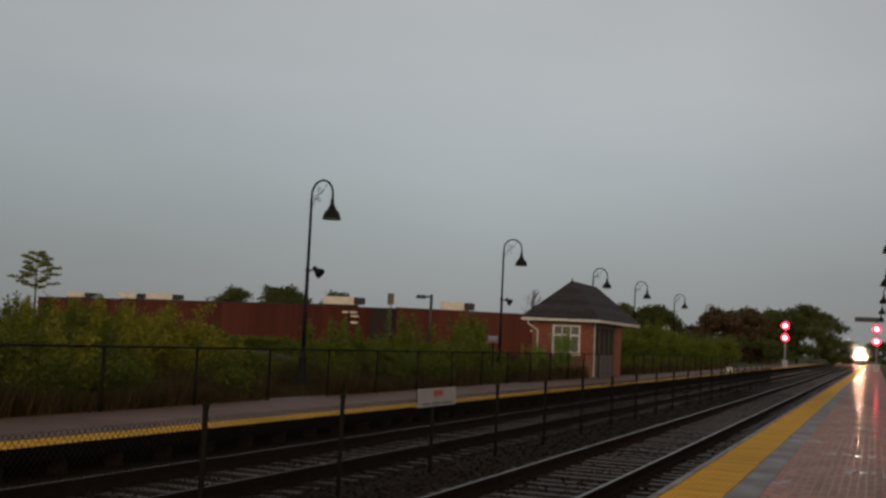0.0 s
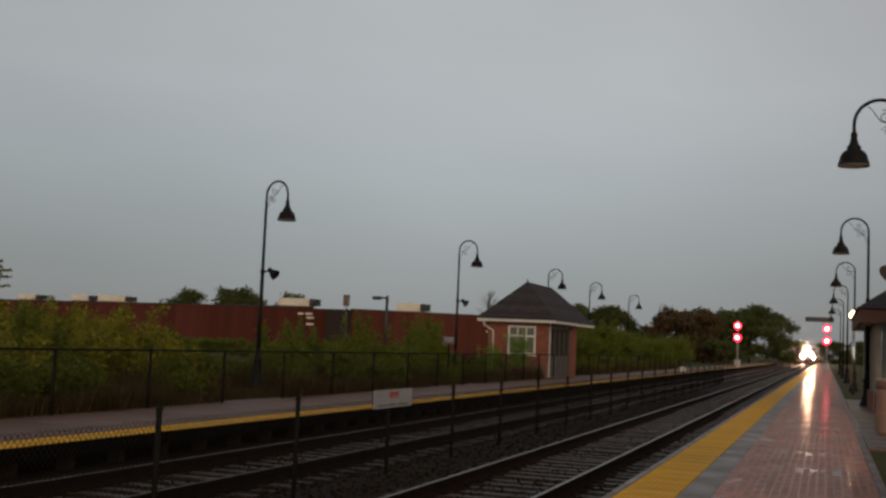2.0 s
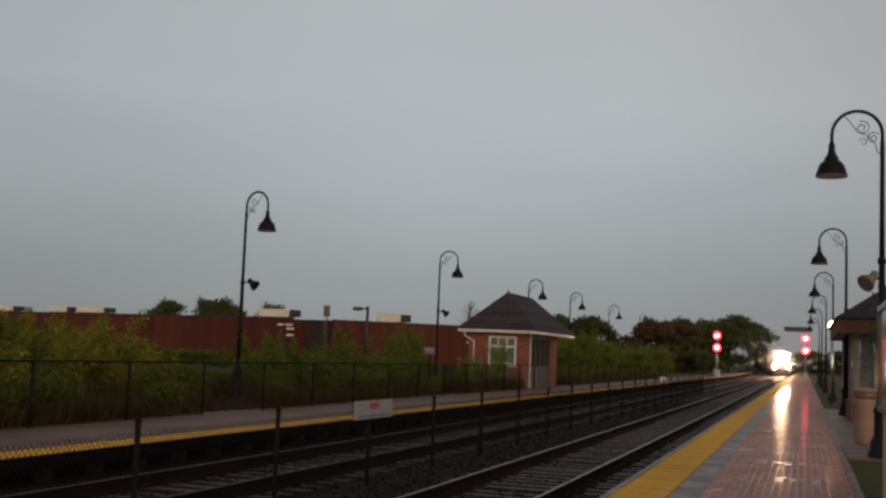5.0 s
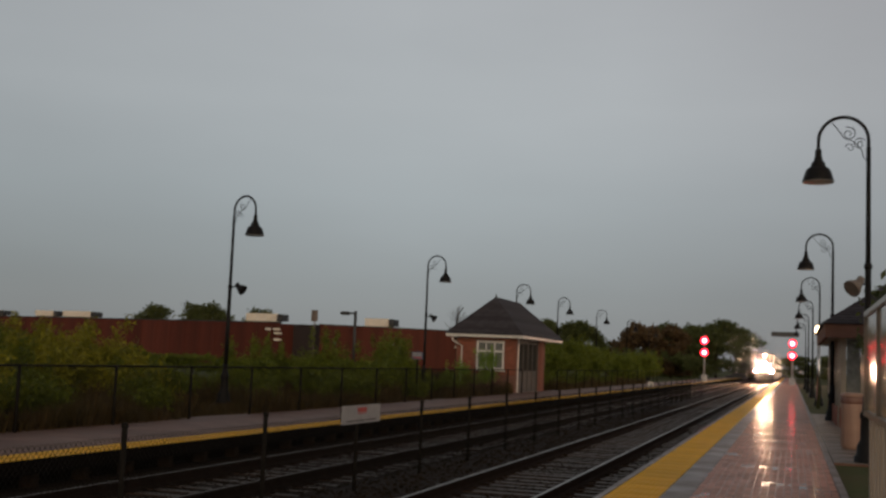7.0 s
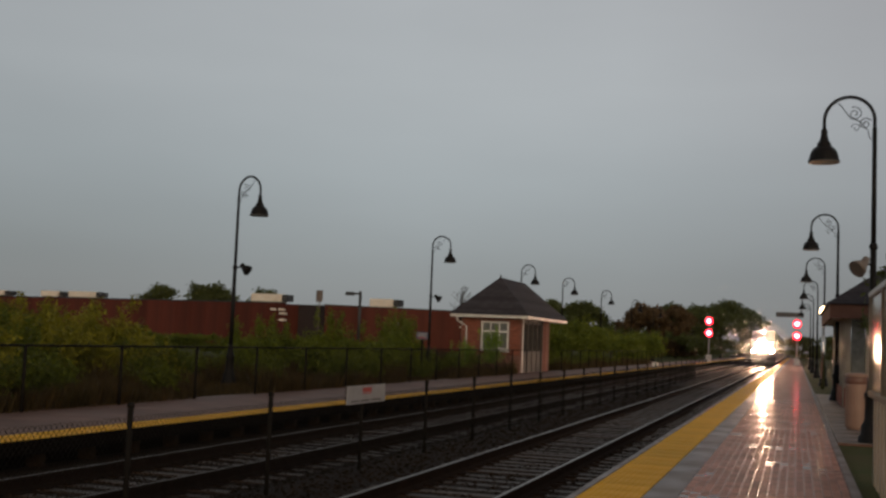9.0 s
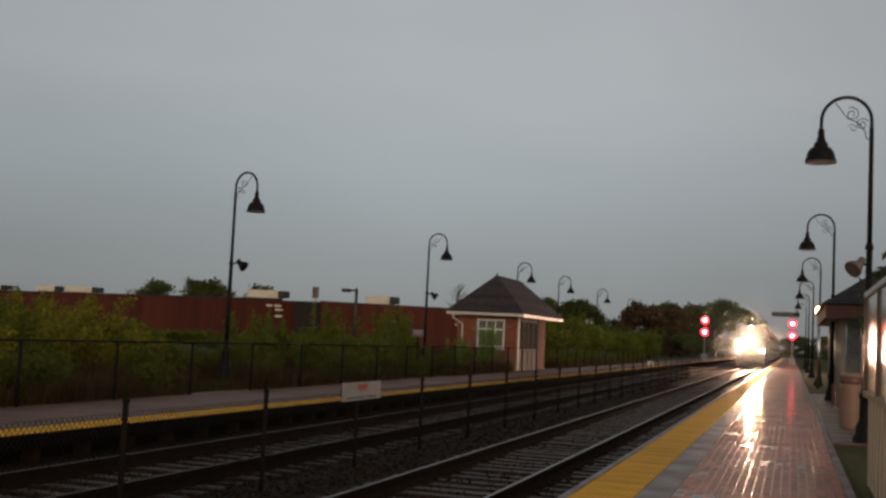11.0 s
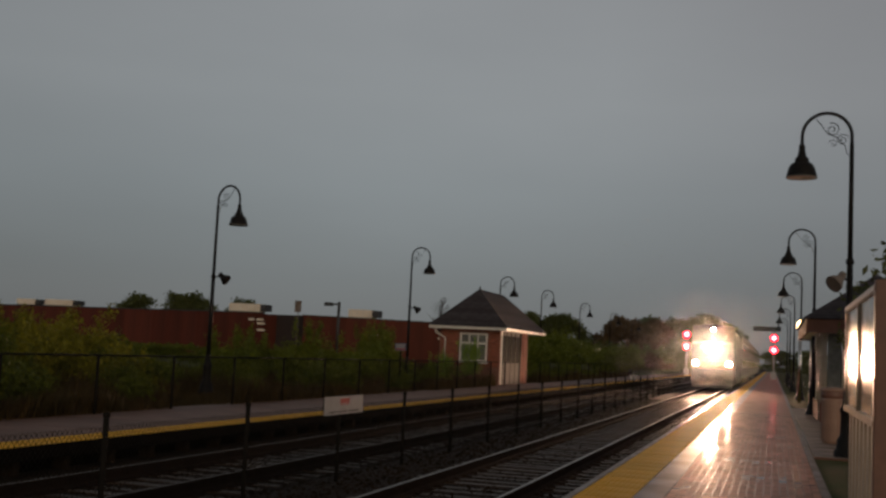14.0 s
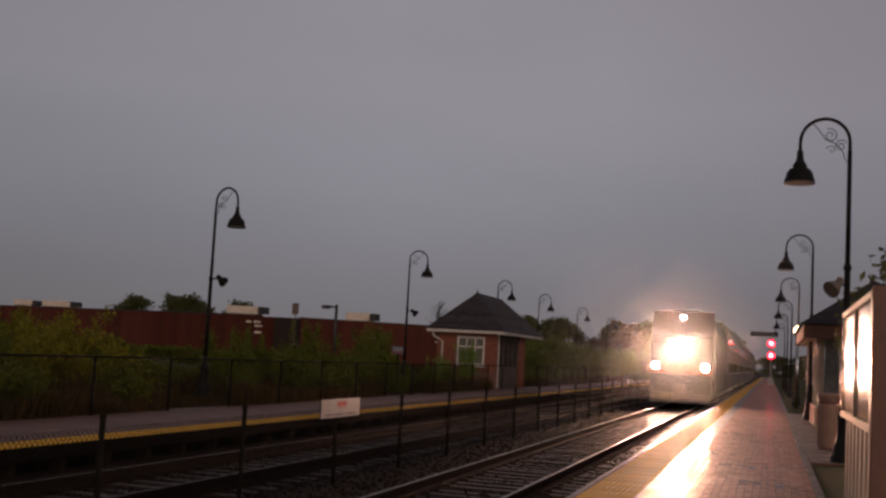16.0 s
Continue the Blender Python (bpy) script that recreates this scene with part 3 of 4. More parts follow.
LEFT_LAMPS = [32.3, 52.6, 71.5, 85.2, 103.3, 123.5, 143.0]
RIGHT_LAMPS = [22.85, 42.4, 62.0, 81.6, 101.0, 121.0]
lamp = lamp_post(1)
lamp.matrix_basis = pose(-17.15, LEFT_LAMPS[0], -0.09, 0, 0, -16)
for y in LEFT_LAMPS[1:]:
    copy_thing(lamp, pose(-17.15, y, 0))
lamp = lamp_post(-1)
lamp.matrix_basis = pose(1.38, RIGHT_LAMPS[0], 0)
for y in RIGHT_LAMPS[1:]:
    copy_thing(lamp, pose(1.38, y, 0))
for y in LEFT_LAMPS[:2]:
    loudspeaker((-17.09, y, 3.62), 0)
for y in LEFT_LAMPS:
    solid("lamp_footing", box(bmesh.new(), -0.36, 0.36, -0.36, 0.36, -0.6, -0.14, bevel=0.02), M["concrete"], "square concrete footing under a lamp", "footing", at=(-17.15, y, 0.0), group="lamp footings")


# ---- shelters ----
def hip_roof(bm, x0, x1, y0, y1, z, top, rx, ry0, ry1):
    c = [bm.verts.new(p) for p in ((x0, y0, z), (x1, y0, z), (x1, y1, z), (x0, y1, z), (rx, ry0, top), (rx, ry1, top))]
    for f in ((0, 1, 4), (1, 2, 5, 4), (2, 3, 5), (3, 0, 4, 5), (3, 2, 1, 0)):
        bm.faces.new([c[k] for k in f])
    return bm


def brick_face(parent, mesh, x0, x1, z0, z1, y, axis, skip=()):
    """Courses of single bricks on a wall face; skip: openings (u0, u1, z0, z1)."""
    row = 0
    z = z0
    while z < z1 - 0.05:
        u = x0 + (0.115 if row % 2 else 0.0)
        while u < x1 - 0.18:
            c = u + 0.11
            if not any(a - 0.1 < c < b + 0.1 and p - 0.05 < z + 0.035 < q + 0.05 for a, b, p, q in skip):
                m = pose(c, y, z + 0.035) if axis == "y" else pose(y, c, z + 0.035, 0, 0, 90)
                part("brick", mesh, None, parent, at=m)
            u += 0.23
        z += 0.085
        row += 1


def window_unit(parent, x0, x1, z0, z1, y, cols, rows_z):
    w = part("window", boxed(x0, x1, y - 0.03, y + 0.02, z0, z1), M["curtain_glass"], parent, "white-framed window with pale blinds behind")
    for x in (x0, x1):
        part("window_frame", boxed(x - 0.05, x + 0.05, y - 0.07, y + 0.03, z0 - 0.05, z1 + 0.05, bevel=0.008), M["white_paint"], w)
    for z in (z0, z1, *rows_z):
        part("window_frame", boxed(x0 + 0.052, x1 - 0.052, y - 0.066, y + 0.03, z - 0.05, z + 0.05, bevel=0.008), M["white_paint"], w)
    for k in range(1, cols):
        x = x0 + (x1 - x0) * k / cols
        part("mullion", boxed(x - 0.028, x + 0.028, y - 0.062, y + 0.03, z0 + 0.052, z1 - 0.052), M["white_paint"], w)
    part("window_sill", boxed(x0 - 0.12, x1 + 0.12, y - 0.12, y + 0.03, z0 - 0.13, z0 - 0.052, bevel=0.01), M["white_paint"], w)
    return w


def shingle_courses(roof, x0, x1, y0, y1, z, top, rx, ry0, ry1):
    """Thin overlapping courses on the four slopes."""
    n = 17
    for k in range(n):
        a, b = k / n, (k + 1) / n
        bm = bmesh.new()
        def ring(s, up):
            return [Vector((x0 + (rx - x0) * s, y0 + (ry0 - y0) * s, z + (top - z) * s + up)), Vector((x1 + (rx - x1) * s, y0 + (ry0 - y0) * s, z + (top - z) * s + up)),
                    Vector((x1 + (rx - x1) * s, y1 + (ry1 - y1) * s, z + (top - z) * s + up)), Vector((x0 + (rx - x0) * s, y1 + (ry1 - y1) * s, z + (top - z) * s + up))]
        lo, hi, un = ring(a, 0.032), ring(min(b + 0.004, 1), 0.014), ring(a, 0.006)
        for q in range(4):
            j = (q + 1) % 4
            v = [bm.verts.new(p) for p in (lo[q], lo[j], hi[j], hi[q])]
            bm.faces.new(v)
            w = [bm.verts.new(p) for p in (un[q], un[j], lo[j], lo[q])]
            bm.faces.new(w)
        part("shingle_course", bm, M["shingle"], roof)


def left_shelter():
    s = thing("station_shelter", "small brick waiting shelter with a grey hipped roof", "shelter", group="station shelters")
    X0, X1, Y0, Y1, E = -17.05, -12.95, 55.7, 66.0, 2.8
    wx0, wx1, wy0, wy1 = -16.6, -13.4, 56.25, 63.2
    # near wall with a window opening
    a, b, z0, z1 = -15.5, -14.08, 1.12, 2.6
    bm = bmesh.new()
    for q in ((wx0, a, 0, E), (b, wx1 - 0.01, 0, E), (a, b, 0, z0), (a, b, z1, E)):
        box(bm, q[0], q[1], wy0, wy0 + 0.3, q[2], q[3])
    wall = part("wall_near", bm, M["mortar"], s, "red brick end wall with a window")
    brick = mesh_of(boxed(-0.108, 0.108, -0.012, 0.02, -0.034, 0.034), "brick", M["brick"])
    brick_face(wall, brick, wx0 + 0.01, wx1, 0.9, E, wy0, "y", skip=[(a, b, z0, z1)])
    window_unit(s, a + 0.02, b - 0.02, z0 + 0.06, z1 - 0.04, wy0 + 0.06, 3, (2.08,))
    part("wall_back", boxed(wx0, wx0 + 0.3, wy0 + 0.304, wy1, 0, E), M["brick"], s, "red brick wall")
    part("wall_far", boxed(wx0 + 0.304, wx1 - 0.004, wy1 - 0.3, wy1, 0, E), M["brick"], s)
    part("pier", boxed(wx1 - 0.5, wx1, wy1 - 1.1, wy1 - 0.304, 0, E, bevel=0.01), M["brick"], s, "red brick corner pier")
    # white posts and glazed screen facing the tracks
    part("post", boxed(wx1 - 0.17, wx1 - 0.03, wy0 + 5.18, wy0 + 5.32, 0, E, bevel=0.01), M["trim_grey"], s, "weathered grey post")
    part("post", boxed(wx1 - 0.17, wx1 - 0.03, wy0 + 0.55, wy0 + 0.69, 0, E, bevel=0.01), M["white_paint"], s, "white painted post")
    part("brick_return", boxed(wx1 - 0.12, wx1 - 0.02, wy0 + 5.33, wy1 - 1.11, 0, E), M["brick"], s)
    for k in range(4):
        y = wy0 + 0.71 + 1.11 * k
        g = part("glass_screen", boxed(wx1 - 0.12, wx1 - 0.09, y + 0.07, y + 1.04, 1.1, 2.55), M["clouded"], s, "clouded grey glazing")
        part("kick_panel", boxed(wx1 - 0.13, wx1 - 0.08, y + 0.07, y + 1.04, 0.03, 1.05), M["trim_grey"], g)
        part("mullion", boxed(wx1 - 0.15, wx1 - 0.06, y, y + 0.068, 0.02, E), M["trim_grey"], g)
        for z in (1.08, 2.59):
            part("glazing_bar", boxed(wx1 - 0.15, wx1 - 0.06, y + 0.07, y + 1.04, z - 0.04, z + 0.04), M["trim_grey"], g)
    part("head_panel", boxed(wx1 - 0.13, wx1 - 0.08, wy0 + 0.71, wy0 + 5.17, 2.64, E), M["trim_grey"], s)
    part("floor_slab", boxed(wx0 - 0.1, wx1 - 0.02, wy0 - 0.2, wy1 + 0.1, -0.5, 0.02), M["concrete"], s)
    # eaves
    f = bmesh.new()
    box(f, X0, X1, Y0, Y0 + 0.06, E - 0.02, E + 0.15)
    box(f, X0, X1, Y1 - 0.06, Y1, E - 0.02, E + 0.15)
    box(f, X0, X0 + 0.06, Y0 + 0.062, Y1 - 0.062, E - 0.02, E + 0.15)
    box(f, X1 - 0.06, X1, Y0 + 0.062, Y1 - 0.062, E - 0.02, E + 0.15)
    part("fascia", f, M["white_paint"], s, "white gutter and fascia")
    part("soffit", boxed(X0 + 0.07, X1 - 0.07, Y0 + 0.07, Y1 - 0.07, E + 0.0, E + 0.04), M["white_paint"], s)
    rx = (X0 + X1) / 2
    roof = part("roof", hip_roof(bmesh.new(), X0 - 0.03, X1 + 0.03, Y0 - 0.03, Y1 + 0.03, E + 0.12, 4.93, rx, 57.8, 63.4), M["shingle"], s, "grey asphalt shingle hipped roof")
    shingle_courses(roof, X0 - 0.05, X1 + 0.05, Y0 - 0.05, Y1 + 0.05, E + 0.12, 4.95, rx, 57.8, 63.4)
    fin = lathe(bmesh.new(), [(0.06, 0), (0.04, 0.05), (0.05, 0.09), (0.012, 0.2)], 10, at=(rx, 57.85, 4.92))
    part("finial", fin, M["dark_metal"], s)
    pts = [(X0 + 0.35, Y0 + 0.05, E - 0.02), (X0 + 0.36, Y0 + 0.08, E - 0.22), (X0 + 0.55, Y0 + 0.3, E - 0.36), (wx0 + 0.3, wy0 - 0.07, E - 0.5), (wx0 + 0.3, wy0 - 0.07, 0.15)]
    part("downspout", tube(bmesh.new(), pts, 0.045, 8), M["white_paint"], s, "white downspout")


def right_shelter():
    s = thing("station_shelter", "brick and glass shelter with a brown hipped roof", "shelter", group="station shelters")
    X0, X1, Y0, Y1, E = 0.98, 5.4, 36.8, 48.5, 2.75
    f = bmesh.new()
    box(f, X0, X1, Y0, Y0 + 0.1, E, E + 0.42)
    box(f, X0, X0 + 0.1, Y0 + 0.102, Y1, E, E + 0.42)
    box(f, X1 - 0.1, X1, Y0 + 0.102, Y1, E, E + 0.42)
    box(f, X0 + 0.102, X1 - 0.102, Y1 - 0.1, Y1, E, E + 0.42)
    part("fascia", f, M["brown_board"], s, "deep brown fascia")
    part("soffit", boxed(X0 + 0.102, X1 - 0.102, Y0 + 0.102, Y1 - 0.102, E + 0.04, E + 0.08), M["beige_panel"], s)
    rx = (X0 + X1) / 2
    roof = part("roof", hip_roof(bmesh.new(), X0 - 0.06, X1 + 0.06, Y0 - 0.06, Y1 + 0.06, E + 0.43, 4.75, rx, Y0 + 2.3, Y1 - 2.3), M["shingle"], s, "brown-grey shingle hipped roof")
    shingle_courses(roof, X0 - 0.09, X1 + 0.09, Y0 - 0.09, Y1 + 0.09, E + 0.43, 4.77, rx, Y0 + 2.3, Y1 - 2.3)
    for x in (1.55, 2.15, 2.75, 3.4, 4.6):
        part("post", boxed(x - 0.08, x + 0.08, Y0 + 0.6, Y0 + 0.76, 0.6 if x > 1.6 else 0, E + 0.04, bevel=0.01), M["beige_panel"], s, "pale painted post")
    for x in (1.85, 2.45, 3.07, 4.0):
        part("glass_pane", boxed(x - 0.2, x + 0.2, Y0 + 0.67, Y0 + 0.7, 0.62, E), M["curtain_glass"], s)
    part("end_wall", boxed(1.45, 4.9, Y0 + 0.55, Y0 + 0.82, -0.03, 0.6), M["brick"], s, "low red brick wall")
    for k in range(5):
        y = Y0 + 0.9 + 2.4 * k
        part("post", boxed(1.4, 1.54, y - 0.07, y + 0.07, 0, E + 0.04, bevel=0.01), M["beige_panel"], s)
        if k < 4:
            part("side_wall", boxed(1.385, 1.52, y + 0.08, y + 2.32, -0.03, 0.6), M["brick"], s)
            part("glass_pane", boxed(1.46, 1.49, y + 0.08, y + 2.32, 0.602, E), M["window"], s)
    part("back_wall", boxed(4.66, 4.9, Y0 + 0.83, Y1 - 0.5, -0.03, E + 0.03), M["brick"], s)
    part("floor_slab", boxed(0.78, 5.0, Y0 + 0.2, Y1 - 0.2, -0.25, 0.0), M["concrete"], s)


left_shelter()
right_shelter()


# ---- near platform furniture ----
def notice_board():
    b = thing("notice_board", "large glazed notice board in a bronze frame on posts", "notice board", (0.98, 0, 0))
    y0, y1, z0, z1 = 11.9, 16.5, 1.12, 2.46
    n = 2
    for k in range(n):
        a, c = y0 + (y1 - y0) * k / n, y0 + (y1 - y0) * (k + 1) / n
        p = part("panel", boxed(0.0, 0.05, a + 0.04, c - 0.04, z0 + 0.05, z1 - 0.05), M["board_glass"], b, "shiny glazed poster panel")
        part("frame_bar", boxed(-0.03, 0.08, a - 0.035, a + 0.035, z0, z1, bevel=0.008), M["bronze"], p)
    part("frame_end", boxed(-0.03, 0.08, y1 - 0.035, y1 + 0.035, z0, z1, bevel=0.008), M["bronze"], b)
    for z in (z0, z1):
        part("rail", boxed(-0.036, 0.086, y0 - 0.04, y1 + 0.04, z - 0.04, z + 0.04, bevel=0.01), M["bronze"], b)
    part("backing", boxed(0.06, 0.1, y0, y1, z0 + 0.045, z1 - 0.045), M["dark_metal"], b)
    part("end_post", boxed(-0.03, 0.16, y0 - 0.14, y0 - 0.042, -0.05, z1 + 0.07, bevel=0.01), M["trash"], b, "dark brown end post")
    for k in range(7):
        y = y0 + 0.35 + 0.58 * k
        part("post", boxed(0.0, 0.09, y - 0.13, y + 0.13, -0.05, z0 - 0.045, bevel=0.012), M["beige_panel"], b, "pale beige post")


def litter_bin(x, y):
    b = thing("litter_bin", "tall round tan litter bin with a brown lid", "bin", (x, y, 0))
    part("body", lathe(bmesh.new(), [(0.2, -0.02), (0.22, 0.04), (0.235, 0.5), (0.24, 0.98), (0.225, 1.0)], 24), M["bin_tan"], b)
    for k in range(24):
        a = 2 * math.pi * k / 24
        part("slat", boxed(-0.008, 0.008, -0.026, 0.026, 0.06, 0.95, bevel=0.003), M["bin_tan"], b, at=pose(0.236 * math.cos(a), 0.236 * math.sin(a), 0, 0, 0, math.degrees(a)))
    part("band", lathe(bmesh.new(), [(0.245, 0.995), (0.255, 1.005), (0.255, 1.13), (0.245, 1.14)], 24), M["trash"], b, "dark brown band under the lid")
    part("lid", lathe(bmesh.new(), [(0.262, 1.142), (0.27, 1.16), (0.262, 1.2), (0.16, 1.235), (0.05, 1.24)], 24), M["bin_tan"], b, "pale flat lid")


def apron():
    """Broad concrete flags between the platform and the shelter, laid a little unevenly."""
    a = thing("paved_apron", "worn damp concrete flags between platform and shelter", "paving", kind="structure")
    r = random.Random(6)
    part("bed", boxed(0.765, 3.4, 22.4, 36.98, -0.25, -0.012), M["paver_joint"], a)
    me = mesh_of(boxed(-0.43, 0.43, -0.595, 0.595, -0.03, 0.0, bevel=0.006), "flagstone", M["flag"])
    for k in range(12):
        for c in range(3):
            part("flagstone", me, None, a, at=pose(1.21 + 0.87 * c, 23.02 + 1.205 * k, -0.002 + r.uniform(-0.004, 0.004), r.uniform(-0.3, 0.3), r.uniform(-0.3, 0.3)))


apron()
notice_board()
litter_bin(1.3, 26.7)
# this horn is coloured paler than the others for the light on it
tagged(loudspeaker((1.38, RIGHT_LAMPS[0], 3.36), 222, "horn_grey_lit"), "grey-brown horn loudspeaker clamped to a lamp pole, paled for the light on it")


# the glowing top is added: it imitates a headlight reflection on the pole
def glint_pole(x, y, z):
    s = thing("platform_lantern", "polished steel pole topped by a small glow for a reflected glint", "lantern", (x, y, 0))
    part("pole", tube(bmesh.new(), [(0, 0, 0), (0, 0, z - 0.1)], 0.085, 24), M["polished"], s, "polished steel pole")
    part("lantern", lathe(bmesh.new(), [(0.1, z - 0.1), (0.17, z), (0.17, z + 0.2), (0.05, z + 0.32)], 12), M["glint_glow"], s, "glowing shape in place of a reflected headlight glint")


glint_pole(1.2, 55.2, 3.5)


# ---- sign on the track fence ----
def fence_sign():
    s = thing("warning_sign", "white warning sign with red and grey print on the fence", "sign", (MID_X + 0.05, 15.95, 0.745))
    part("plate", boxed(-0.006, 0.006, -0.79, 0.79, -0.135, 0.135, bevel=0.003), M["sign_white"], s)
    for y0, y1, z0, z1, m in ((-0.19, 0.19, 0.03, 0.1, "sign_red"), (-0.17, 0.17, 0.005, 0.018, "sign_red"), (-0.62, -0.3, -0.105, -0.08, "sign_ink"), (-0.25, 0.1, -0.105, -0.08, "sign_ink"), (0.16, 0.6, -0.105, -0.08, "sign_ink")):
        part("print_bar", boxed(0.007, 0.009, y0, y1, z0, z1), M[m], s)
    for y in (-0.7, 0.7):
        part("clip", boxed(-0.05, -0.006, y - 0.02, y + 0.02, -0.1, 0.1), M["fence"], s)


fence_sign()


# ---- warehouse ----
def siding(parent, a, b, z0, z1, depth, name, bay=3.0):
    """A wall of upright sheet panels between two plan points, each a piece with a folded seam."""
    a, b = Vector((*a, 0)), Vector((*b, 0))
    d = (b - a)
    n = max(1, int(d.length / bay))
    w = d.length / n
    ang = math.degrees(math.atan2(d.y, d.x))
    bm = boxed(0, w - 0.03, 0, 0.1, z0, z1)
    box(bm, -0.02, 0.06, -0.04, 0.0, z0, z1)
    me = mesh_of(bm, "siding_panel", M["rust_wall"])
    core = part(name, boxed(0, d.length, 0.102, 0.102 + depth, z0, z1 - 0.1), M["rust_wall"], parent, at=pose(a.x, a.y, 0, 0, 0, ang))
    for k in range(n):
        part("siding_panel", me, None, core, at=pose(k * w, 0, 0))
    part("coping", boxed(-0.1, d.length + 0.1, -0.1, 0.35, z1, z1 + 0.14), M["dark_metal"], core)
    return core


def warehouse():
    h = thing("warehouse", "long low warehouse clad in rust-brown metal sheets", "warehouse")
    siding(h, (-142, 164.7), (-68.5, 144), -0.5, 5.6, 30, "wall")
    siding(h, (-64.4, 148.7), (-36, 168), -0.5, 5.62, 20, "wall_far")
    part("loading_bay", boxed(-68.6, -64.3, 147.0, 160, -0.5, 5.55), M["dark_bay"], h, "dark recessed loading bay")
    for x, z in ((-70.3, 4.55), (-68.9, 4.55), (-68.7, 4.0), (-68.7, 3.1), (-55.5, 3.2), (-47, 3.2)):
        y = 144.6 + (0.28 * (x + 68.5) * -1 if x < -68.5 else 0) if x < -62 else 150 + (x + 62.5) * 0.68
        part("wall_light", boxed(x - 0.5, x + 0.5, y - 0.75, y - 0.12, z, z + 0.28, bevel=0.05), M["hvac"], h, "pale wall light")


def rooftop_unit(x, y, w, hgt, d=2.4):
    u = thing("rooftop_unit", "cream rooftop air handling unit on the warehouse roof", "air conditioner", (x, y, 5.95), group="rooftop units")
    part("casing", boxed(-w / 2, w / 2, 0, d, 0, hgt, bevel=0.05), M["hvac"], u)
    part("hood", boxed(w / 2 + 0.002, w / 2 + 0.9, 0.1, d - 0.1, 0.1, hgt - 0.05, bevel=0.05), M["dark_metal"], u)
    for k in range(4):
        part("seam", boxed(-w / 2 + w * (k + 0.5) / 4 - 0.04, -w / 2 + w * (k + 0.5) / 4 + 0.04, -0.04, -0.004, 0.08, hgt - 0.1), M["white_paint"], u)
    part("frame", boxed(-w / 2 + 0.2, w / 2 - 0.2, 0.2, d - 0.2, -0.6, 0.0), M["dark_metal"], u)


warehouse()


def far_pole(x, y, z, arm):
    p = thing("yard_light", "dark yard light pole behind the warehouse edge", "pole", (x, y, 0))
    part("pole", tube(bmesh.new(), [(0, 0, -0.5), (0, 0, z)], 0.22, 8), M["dark_metal"], p)
    part("arm", boxed(-arm, 0, -0.12, 0.12, z - 0.45, z - 0.2), M["dark_metal"], p)
    part("lamp_head", boxed(-arm - 1.0, -arm + 0.3, -0.3, 0.3, z - 0.6, z - 0.1, bevel=0.08), M["dark_metal"], p)


# ---- signals ----
def signal(x, y, cantilever):
    s = thing("railway_signal", "railway signal mast showing two red lights", "signal", (x, y, 0), group="railway signals")
    zs = (3.72, 5.25)
    part("mast", tube(bmesh.new(), [(0, 0.35, -0.4), (0, 0.35, 6.0)], 0.09, 10), M["sign_white"], s)
    for z in zs:
        hd = part("signal_head", boxed(-0.42, 0.42, 0.0, 0.24, z - 0.55, z + 0.55, bevel=0.06), M["dark_metal"], s, "black signal head")
        part("lens", disc(bmesh.new(), (0, -0.03, z), 0.45, "y", 24, 0.05), M["red_light"], hd, "glowing red lens")
        part("lens_core", disc(bmesh.new(), (0, -0.07, z), 0.26, "y", 20, 0.03), M["red_core"], hd, "bright centre of the lens")
    if cantilever:
        part("arm", boxed(-2.6, 0.8, 0.25, 0.45, 6.1, 6.7), M["dark_metal"], s, "dark cantilever arm")
    part("case", boxed(-0.35, 0.35, 0.1, 0.7, -0.4, 0.9, bevel=0.03), M["sign_white"], s)


signal(-10.8, 150, False)
signal(0.1, 150, True)


# ---- plants ----
def leaf_cloud(seed, blobs, count, size, droop=0.3):
    """Leaves scattered through overlapping lumps; each leaf is a small folded blade."""
    r = np.random.default_rng(seed)
    blobs = np.array(blobs, float)
    wgt = (blobs[:, 3] * blobs[:, 4] * blobs[:, 5]) ** 0.7
    pick = r.choice(len(blobs), count, p=wgt / wgt.sum())
    d = r.normal(size=(count, 3))
    d /= np.linalg.norm(d, axis=1, keepdims=True)
    rad = r.random(count) ** 0.45 * (0.8 + 0.35 * np.sin(d[:, 0] * 7 + seed) * np.cos(d[:, 2] * 6 + d[:, 1] * 5))
    c = blobs[pick, :3] + d * rad[:, None] * blobs[pick, 3:]
    a = r.normal(size=(count, 3))
    a[:, 2] -= droop
    a /= np.linalg.norm(a, axis=1, keepdims=True)
    b = np.cross(a, r.normal(size=(count, 3)))
    b /= np.linalg.norm(b, axis=1, keepdims=True)
    n = np.cross(a, b)
    s = size * r.uniform(0.6, 1.4, count)[:, None]
    v = np.stack([c - a * s, c + b * s * 0.45 + n * s * 0.12, c + a * s, c - b * s * 0.45 + n * s * 0.12], 1)
    v[..., 2] = np.maximum(v[..., 2], 0.01)
    f = np.array([(0, 1, 2), (0, 2, 3)])[None] + 4 * np.arange(count)[:, None, None]
    me = bpy.data.meshes.new("leaves")
    me.from_pydata(v.reshape(-1, 3).tolist(), [], f.reshape(-1, 3).tolist())
    return me


